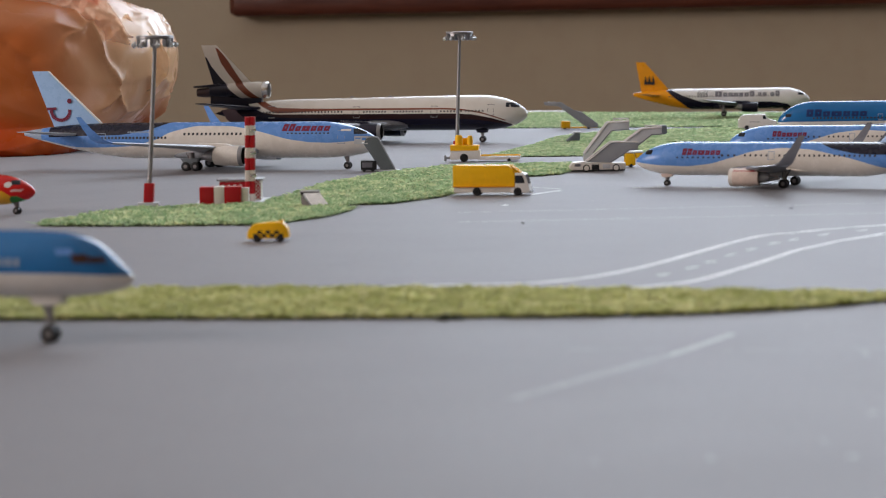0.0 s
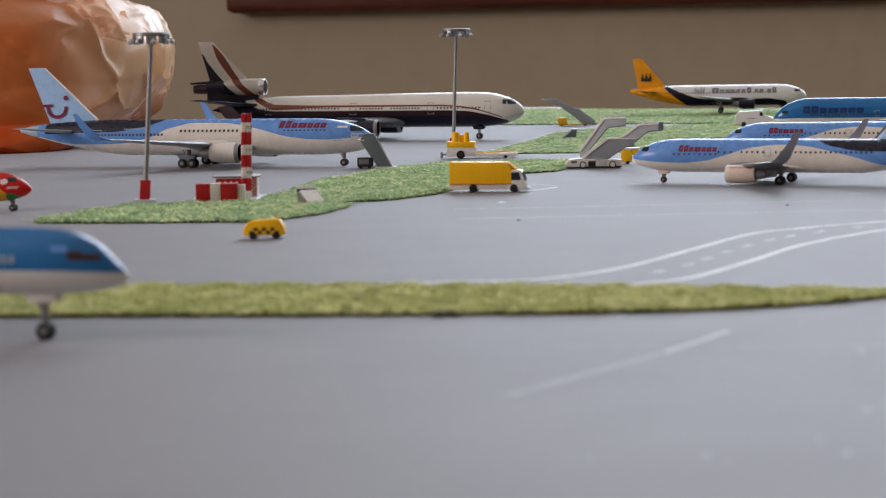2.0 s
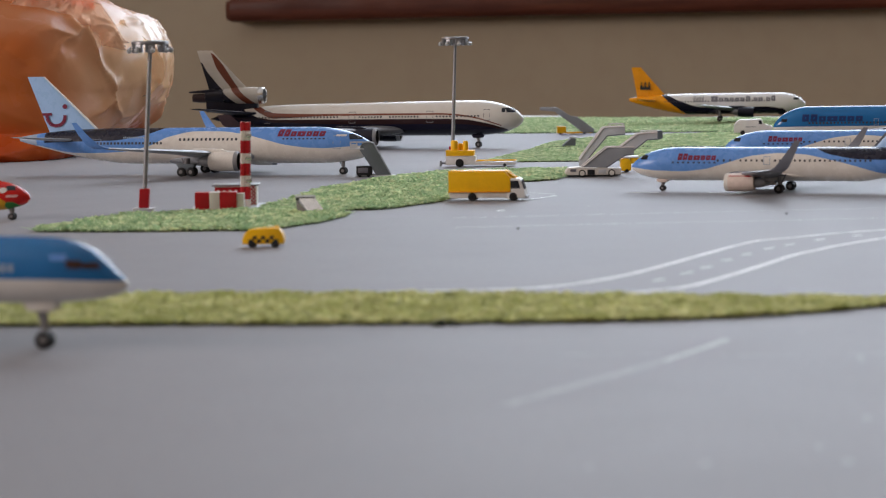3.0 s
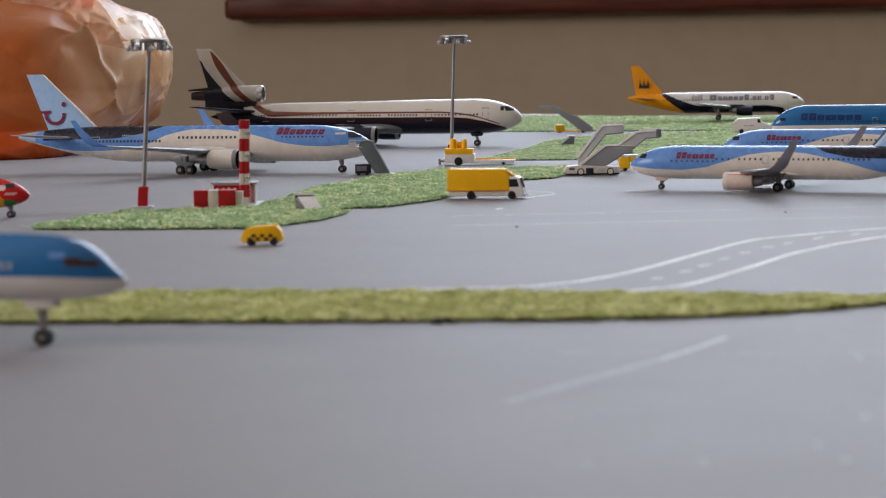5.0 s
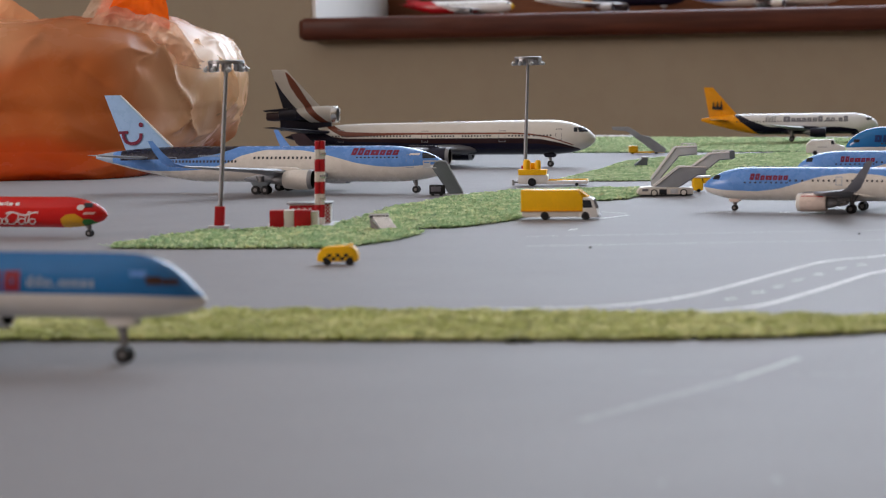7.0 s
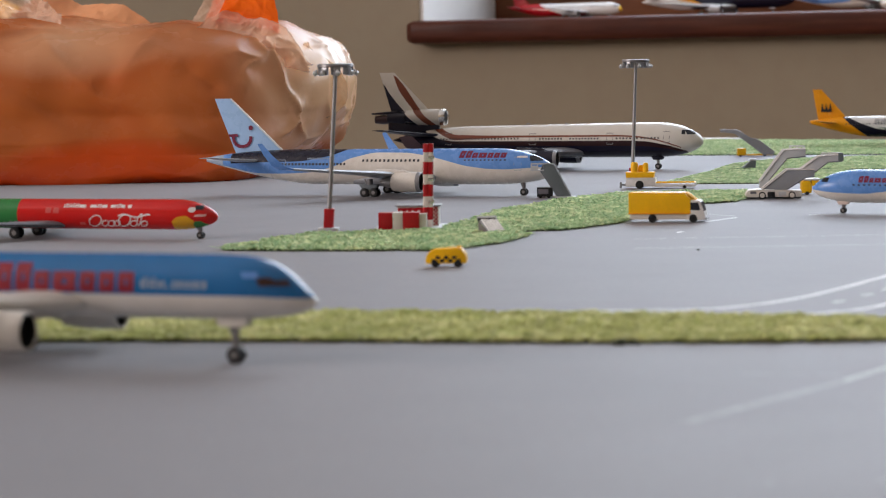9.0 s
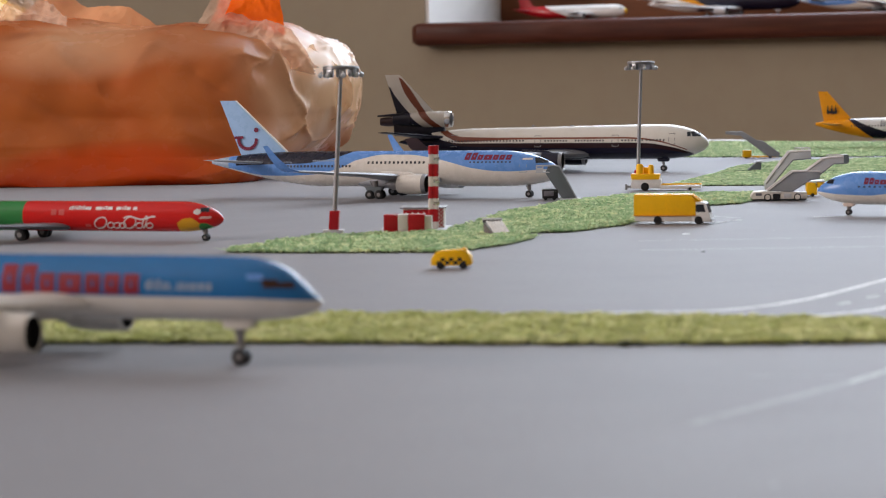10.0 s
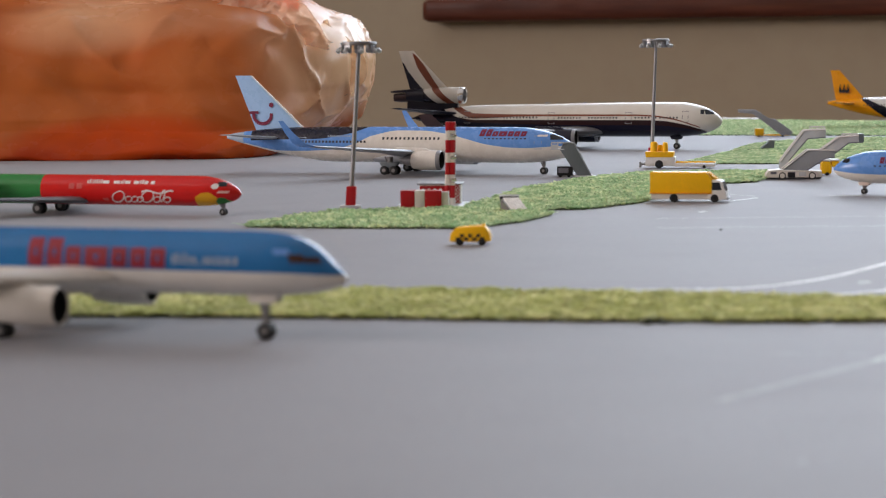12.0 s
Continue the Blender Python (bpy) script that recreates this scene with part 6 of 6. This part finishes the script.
checker_van()
boarding_stairs()
small_apron_things()


# ---- markings on the sheet ----
def smooth_line(pts, n=8):
    """A soft curve through points."""
    p = [Vector((*q, 0)) for q in pts]
    p = [p[0] * 2 - p[1]] + p + [p[-1] * 2 - p[-2]]
    out = []
    for a, b, c, d in zip(p, p[1:], p[2:], p[3:]):
        for i in range(n):
            t = i / n
            out.append(0.5 * ((2 * b) + (c - a) * t + (2 * a - 5 * b + 4 * c - d) * t * t + (3 * b - a - 3 * c + d) * t ** 3))
    return out + [p[-2]]


def marking(name, pts, width, material, label, gaps=0.0, seed=0):
    """A strip of print along a curve, 0.03 mm proud, with ragged sides and, where worn, gaps."""
    rng = random.Random(seed)
    coarse = smooth_line(pts) if len(pts) > 2 else [Vector((*p, 0)) for p in pts]
    line = []
    for a, b in zip(coarse, coarse[1:]):
        n = max(1, round((b - a).length / 0.36))
        line += [a.lerp(b, i / n) for i in range(n)]
    line.append(coarse[-1])
    bm = bmesh.new()
    row = []
    for i, q in enumerate(line):
        a, b = line[max(i - 1, 0)], line[min(i + 1, len(line) - 1)]
        n = Vector((-(b - a).y, (b - a).x, 0)).normalized()
        w = width * 0.5 * (0.5 + 0.5 * (i % 3)) * rng.uniform(0.85, 1.15)
        row.append([bm.verts.new((*(q + n * w).xy, 0.03)), bm.verts.new((*(q - n * w).xy, 0.03))])
    for p, q in zip(row, row[1:]):
        if rng.random() >= gaps:
            bm.faces.new((p[0], q[0], q[1], p[1]))
    ob = part(name, bm, material, smooth=False)
    return tagged(ob, label, "road marking", "apron markings", kind="structure")


marking("edge_line", [(-40, 353), (-10, 356.5), (8, 357.2), (18, 358.0), (24.0, 361.6), (29.5, 367.6), (35.5, 376.4), (43.0, 391.0), (50.0, 405.5), (63, 431.2), (72.6, 439.8), (82.4, 447.3), (110, 462), (150, 472)], 1.15, M["line"], "curved white taxiway edge line", 0.06, 1)
marking("edge_line", [(30, 346.5), (37.1, 352), (43.8, 358.6), (55.8, 381.9), (65.5, 402.7), (72.3, 413.7), (77.8, 422), (95, 440), (130, 456)], 1.15, M["line"], "curved white taxiway edge line", 0.04, 2)
DASHES = [(39.1, 366.8), (44.7, 376.9), (48.8, 385.8), (53.7, 397.0), (58.5, 406.9), (63.9, 417.1), (68.7, 424.2), (75.7, 433.1), (84, 440.5), (94, 447)]
for k, (x, y) in enumerate(DASHES):
    marking("centre_dash", [(x - 1.0, y - 1.1), (x + 1.1, y + 1.2)], 0.62, M["line"], "short white centre dash", 0.0, 10 + k)
marking("faint_line", [(10.1, 243.9), (18.5, 257.2), (26.9, 270.3), (30.0, 275.3)], 1.7, M["faint"], "worn pale guide line across the near apron", 0.02, 3)
marking("faint_line", [(29.9, 275.1), (34.6, 283.6), (39.8, 293.5)], 0.9, M["thin"], "worn pale guide line across the near apron", 0.02, 24)
for k, line in enumerate(([(18.1, 282.3), (30.3, 280.6)], [(36.8, 279.1), (45.9, 276.9)], [(51.8, 277.9), (58.0, 277.8)], [(52.2, 271.1), (53.0, 277.8)])):
    marking("faint_line", line, 0.7, M["faint"], "worn thin pale line on the near apron", 0.15, 25 + k)
marking("faint_line", [(10, 477.5), (105, 481.5)], 0.6, M["thin"], "worn thin pale line across the apron", 0.12, 5)
marking("faint_line", [(10, 503), (110, 509)], 0.6, M["thin"], "worn thin pale line across the apron", 0.25, 6)
marking("faint_line", [(27.5, 554), (36.2, 568)], 1.0, M["line"], "short white stand line by a truck", 0.1, 7)
marking("faint_line", [(30.1, 582), (36.3, 573.5)], 0.7, M["thin"], "short white stand line by a truck", 0.1, 17)
marking("faint_line", [(54.1, 574.8), (61.8, 572.8)], 0.8, M["line"], "short white stand mark", 0.1, 8)
marking("faint_line", [(72.7, 570.0), (75.3, 569.3)], 0.8, M["line"], "short white stand mark", 0.0, 18)
marking("faint_line", [(20.4, 521), (21.8, 523)], 1.2, M["line"], "short white stand mark", 0.0, 9)
# the wide airliner's shadow edge, painted as a dark strip
marking("faint_line", [(-66, 690), (-2, 660)], 1.0, M["greyprint"], "thin dark strip under an airliner, its shadow painted on", 0.1, 19)


def crumb(x, y, r, seed, material, label, flat=0.6):
    bm = bmesh.new()
    bmesh.ops.create_icosphere(bm, subdivisions=2, radius=r)
    for v in bm.verts:
        v.co *= 1 + 0.5 * noise.noise(v.co * 2.0 / r + Vector((seed, 0, 0)))
        v.co.z = max(v.co.z * flat, -0.12 * r)
    ob = part("crumb", bm, material)
    ob.location = (x * MM, y * MM, 0.12 * r * MM + 0.00002)
    tagged(ob, label, "crumb", "crumbs on the sheet")


crumb(22.4, 470.7, 0.32, 1, M["black"], "tiny dark crumb lying on the grey sheet")
crumb(80.0, 497.0, 0.35, 2, M["black"], "tiny dark crumb lying on the grey sheet")
crumb(4.2, 313.6, 1.1, 3, M["mat_edge"], "dark clump of flock fallen by the grass")
crumb(6.3, 313.8, 0.8, 4, M["mat_edge"], "dark clump of flock fallen by the grass")
for k, (x, y, r) in enumerate(((26.2, 208.1, 0.45), (44.9, 230.9, 0.5), (38.6, 207.6, 0.5), (15.9, 207.5, 0.34), (37.5, 215.5, 0.34), (61, 262, 0.2), (50, 300, 0.2), (68, 470, 0.22), (41, 530, 0.22))):
    crumb(x, y, r, 20 + k, M["thin"], "pale speck of dust on the grey sheet", 0.06)

bm = bmesh.new()
box(bm, 50.0, 74.0, -4.0, 4.0, 0.0, 0.8, bevel=0.1)
ob = part("card_strip", bm, M["card"])
ob.matrix_world = at(0, 1142, 0, -20) @ at(0, 12, 0)
tagged(ob, "narrow strip of white card at the table's back edge", "card")


# ---- carrier bag ----
def hard(q, octaves=4):
    """Sharp-creased unevenness, about -1 to 1."""
    total, k = 0.0, 1.0
    for _ in range(octaves):
        total += (0.34 - abs(noise.noise(q))) * 2.4 * k
        q, k = q * 2.07 + Vector((3.1, 7.7, 1.3)), k * 0.5
    return total * 0.6


def bag_form(a, p, rx, ry, zc, up):
    """The smooth form of a filled bag: the way out and the place at the angles a round it and p up."""
    e = lambda v, k: math.copysign(abs(v) ** k, v)
    ca, sa, cp, sp = math.cos(a), math.sin(a), abs(math.cos(p)), math.sin(p)
    low = min(1.0, max(0.0, -sp / 0.6))
    k = 0.62 - 0.14 * low * low * (3 - 2 * low)
    n = Vector((e(ca, 0.56) * cp ** k, e(sa, 0.64) * cp ** k, e(sp, 0.72)))
    mid = zc - 12.0 * (1 - min(1.0, max(0.0, (n.x - 0.5) / 0.4)))
    return n, Vector((rx * n.x, ry * n.y, mid + (zc + up - mid if sp > 0 else mid + 3.0) * n.z))


# long creases of the film: from x, z to x, z, then their width and height
CREASES = [(36, 49, 59, 29, 5.0, 1.8), (59, 29, 90, 16, 3.0, 1.7), (19, 13, 70, 15, 2.2, 1.4), (62, 12, 84, 5, 4.5, 1.8), (84, 5, 102, 9, 4.0, 1.5),
           (76, 54, 67, 38, 5.0, 1.6), (101, 45, 108, 33, 4.0, 0.6), (108, 33, 103, 22, 4.0, 0.7), (28, 28, 46, 19, 2.6, 1.6), (88, 38, 99, 30, 4.0, -1.6), (44, 24, 66, 22, 3.0, -1.4)]


def creased(v):
    """The height of the creases at a place of the front."""
    total = 0.0
    bow = 2.2 * noise.noise(v * 0.07 + Vector((4, 4, 4)))
    for x0, z0, x1, z1, w, h in CREASES:
        lx, lz = x1 - x0, z1 - z0
        k = ((v.x - x0) * lx + (v.z - z0) * lz) / (lx * lx + lz * lz)
        if -0.3 < k < 1.3:
            off = abs((v.x - x0) * lz - (v.z - z0) * lx) / math.hypot(lx, lz) + bow * math.sin(math.pi * min(1, max(0, k)))
            total += h * math.exp(-abs(off) / w) * min(1.0, max(0.0, min(k + 0.3, 1.3 - k) / 0.45))
    return total


def bag_swell(v, seed):
    """Broad soft swellings and shallow folds of the skin."""
    q = v * 0.02 + Vector((seed, seed * 2, 0))
    soft = noise.noise(q * 0.7 + Vector((0.3, 0, 0.8))) * 9.0 + noise.noise(q * 2.1 + Vector((4, 2, 9))) * 2.2
    return q, soft + hard(q * Vector((0.7, 0.7, 1.1)) + Vector((3, 1, 7)), 2) * 2.2 + (creased(v) if v.y < -20 and seed < 9 else 0.0)


def bag_skin(bm, rx, ry, zc, up, seed, front=420, back=90, nv=190, crinkle=1.0):
    """A filled bag: a blunt body with a spread foot, its skin drawn in soft folds and, at the ends, sharply creased."""
    angles = [-1.15 * math.pi + 1.3 * math.pi * i / front for i in range(front)] + [0.15 * math.pi + 0.7 * math.pi * i / back for i in range(back)]
    rows = []
    for j in range(nv + 1):
        p = -math.pi / 2 + math.pi * j / nv
        row = []
        for a in angles:
            n, v = bag_form(a, p, rx, ry, zc, up)
            q, swell = bag_swell(v, seed)
            end = min(1.0, max(0.0, (v.x - rx * 0.70) / (rx * 0.22)))
            top = min(1.0, max(0.0, (v.z - zc - up * 0.72) / (up * 0.2)))
            other = math.exp(-((v.x - rx * 0.17) / (rx * 0.11)) ** 2) * min(1.0, max(0.0, (v.z - zc) / (up * 0.6)))
            sharp = hard(q * 1.5 + Vector((9, 4, 2)), 2)
            fine = hard(q * 3.4 + Vector((2, 6, 1)), 2) * 0.6 * other
            f = noise.voronoi(v / 21.0 + Vector((0.25 * noise.noise(v * 0.08), 0.25 * noise.noise(v * 0.09 + Vector((7, 0, 0))), 0)))[0]
            ridge = math.exp(-abs(f[1] - f[0]) / 0.11) * max(0.0, 0.5 + 1.6 * noise.noise(v * 0.05 + Vector((2, 8, 3)))) * end
            v += n.normalized() * (fine + 2.6 * crinkle * ridge + swell + sharp * crinkle * (0.35 + 0.3 * end + 1.0 * other + 0.7 * top))
            foot = max(0.0, 1 - v.z / 22.0)
            if foot and v.z > 0:
                ahead, hem = max(0.0, -math.sin(a)) ** 0.5, max(0.0, 1 - v.z / 9.0)
                v.y -= (18.0 * foot ** 1.25 * (1 + 0.35 * noise.noise(q * 1.8)) + 13.0 * hem) * ahead
                v.x += (13.0 * foot ** 1.25 + 6.0 * hem) * max(0.0, math.cos(a)) * ahead
                v.z += 4.0 * hard(q * 1.6, 2) * (1 - foot) * foot
            v.z = max(v.z, 0.06)
            row.append(v)
        rows.append(row)
    return loft(bm, rows)


def film(bm, a, b, c, d, nu, nv, seed, bend, crease, dome=0.0):
    """A limp crinkled sheet of film between four corners."""
    a, b, c, d = map(Vector, (a, b, c, d))
    out = (b - a).cross(d - a).normalized()
    vv = []
    for i in range(nu + 1):
        row = []
        for j in range(nv + 1):
            s, t = i / nu, j / nv
            s += (0.16 * noise.noise(Vector((seed, t * 2.2, s * 1.5))) + 0.05 * noise.noise(Vector((seed, t * 7.0, s * 3.0)))) * (0.3 + t)
            t *= 1 - dome * min(1.0, abs(2 * s - 1)) ** 3
            p = a.lerp(b, s).lerp(d.lerp(c, s), t)
            q = p * 0.05 + Vector((seed, 0, seed))
            p = p + out * (noise.noise(q) * bend + hard(q * 1.7, 4) * crease) + Vector((0, 0, (noise.noise(q * 1.3 + Vector((5, 5, 5))) * 0.6 + hard(q * 2.3, 3) * 0.25) * bend * t))
            row.append(bm.verts.new(p))
        vv.append(row)
    for i in range(nu):
        for j in range(nv):
            bm.faces.new((vv[i][j], vv[i + 1][j], vv[i + 1][j + 1], vv[i][j + 1]))


def carrier_bag():
    ob = thing("carrier_bag", at(-216, 887, 0, -6.0), "crumpled orange plastic carrier bag, filled and knotted, on the table", "carrier bag")
    bm = bmesh.new()
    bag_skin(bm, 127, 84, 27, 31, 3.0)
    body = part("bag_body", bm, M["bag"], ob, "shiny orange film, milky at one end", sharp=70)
    bm = bmesh.new()
    film(bm, (84, -36, 52), (112, -30, 49), (109, -20, 84), (94, -22, 86), 70, 70, 2.0, 6, 1.2, 0.2)
    part("bag_handle", bm, M["bag_fold"], body, "bright orange twisted handle", sharp=60)
    bm = bmesh.new()
    film(bm, (82, -44, 52), (90, -42, 53), (97, -36, 67), (86, -36, 65), 40, 40, 6.0, 4, 1.2, 0.5)
    part("bag_end", bm, M["clear"], body, "milky clear film end", sharp=60)
    bm = bmesh.new()
    film(bm, (80, -60, 44), (126, -48, 36), (122, -42, 52), (86, -50, 60), 90, 60, 8.0, 5, 1.6, 0.75)
    part("gathered_film", bm, M["clear"], body, "gathered clear film under the handle", sharp=60)
    bm = bmesh.new()
    film(bm, (0, -34, 44), (74, -26, 44), (66, -16, 56), (10, -16, 70), 120, 60, 11.0, 5, 0.5, 0.55)
    part("top_fold", bm, M["bag_thin"], body, "thin pale orange fold along the top", sharp=60)
    bm = bmesh.new()
    film(bm, (9, -52, 50), (36, -48, 52), (30, -34, 64), (12, -36, 68), 60, 60, 14.0, 5, 2.4, 0.6)
    part("creased_film", bm, M["clear"], body, "clear creased film", sharp=40)
    bm = bmesh.new()
    film(bm, (116, -34, 46), (112, -40, 14), (133, -22, 16), (133, -18, 40), 70, 70, 5.0, 3, 1.0, 0.6)
    part("end_flap", bm, M["clear_end"], body, "clear creased film flap at the end", sharp=40)
    other = thing("carrier_bag", at(-292, 1000, 0), "yellow plastic bag lying behind an orange one", "carrier bag")
    bm = bmesh.new()
    bag_skin(bm, 60, 50, 38, 36, 12.0, 120, 40, 60)
    part("bag_body", bm, M["yellow_film"], other, sharp=70)


carrier_bag()


# ---- models on the window sill ----
def sill_fleet():
    s = spec_narrow_orange()
    s["paint"] = livery("red_white_livery", (0.80, 0.80, 0.80), [
        (RED, "below", [(19.0, 0.5), (24.0, 2.2), (30.0, 4.6), (35.0, 7.0)], (19.0, 60.0)),
        ((0.85, 0.5, 0.02), "below", [(0.0, 9.0), (9.0, 9.0)], (-1.0, 0.9))])
    s.update(fin_paint=M["red"], fin_label="red tail fin", stab_paint=M["red"], belly_paint=M["red"], cowl=M["dull"], lip="dull", engines=[(14.5, 5.75, 2.0, 5.6, 1.25)], L=44.5, wing_paint=M["lightgrey"], windows=[(6.0, 26.0, 0.8, 4.3, 0.35, 0.3)],
             fin=[(36.6, 5.4), (42.0, 11.7), (44.0, 11.7), (42.8, 4.9)], stab=[(38.2, 0.6, 4.5, 3.6, 0.09), (42.2, 6.2, 5.0, 1.4, 0.08)], main=(21.5, 3.8, 0.58, 0.38, 1, 0.0, 0.45))
    aircraft("model_airliner", ROOM @ at(136, 72, 69.0, -4), "red and white model airliner standing on the window sill", s, "models on the sill")
    s = spec_trijet()
    s["paint"] = livery("white_orange_dark_livery", (0.80, 0.79, 0.77), [
        (ORANGE, "above", [(30.0, 4.0), (36.0, 4.6), (42.0, 6.0), (48.0, 8.4), (54.0, 11.0)], (30.0, 58.0)),
        (NAVY, "above", [(8.0, 2.0), (28.0, 2.0), (34.0, 4.6), (40.0, 7.4), (44.0, 10.0)], (-1.0, 44.0))])
    s.update(fin_paint=M["orange"], fin_label="orange tail fin", belly_paint=M["navy"], wing_paint=M["lightgrey"], stab_paint=M["white"], cowl=M["lightgrey"], windows=[], doors=[], zt=9.2, zb=2.4)
    s.pop("winglet")
    aircraft("model_airliner", ROOM @ at(263, 74, 69.0, -2), "large white model airliner with orange tail on the window sill", s, "models on the sill")
    s = spec_widebody_twin()
    s.update(windows=[(8.0, 40.0, 0.9, 4.9, 0.4, 0.35)], doors=[], wing_paint=M["lightgrey"])
    aircraft("model_airliner", ROOM @ at(374, 66, 69.0, -2), "model airliner, blue crown over cream belly, on the window sill", s, "models on the sill")


sill_fleet()
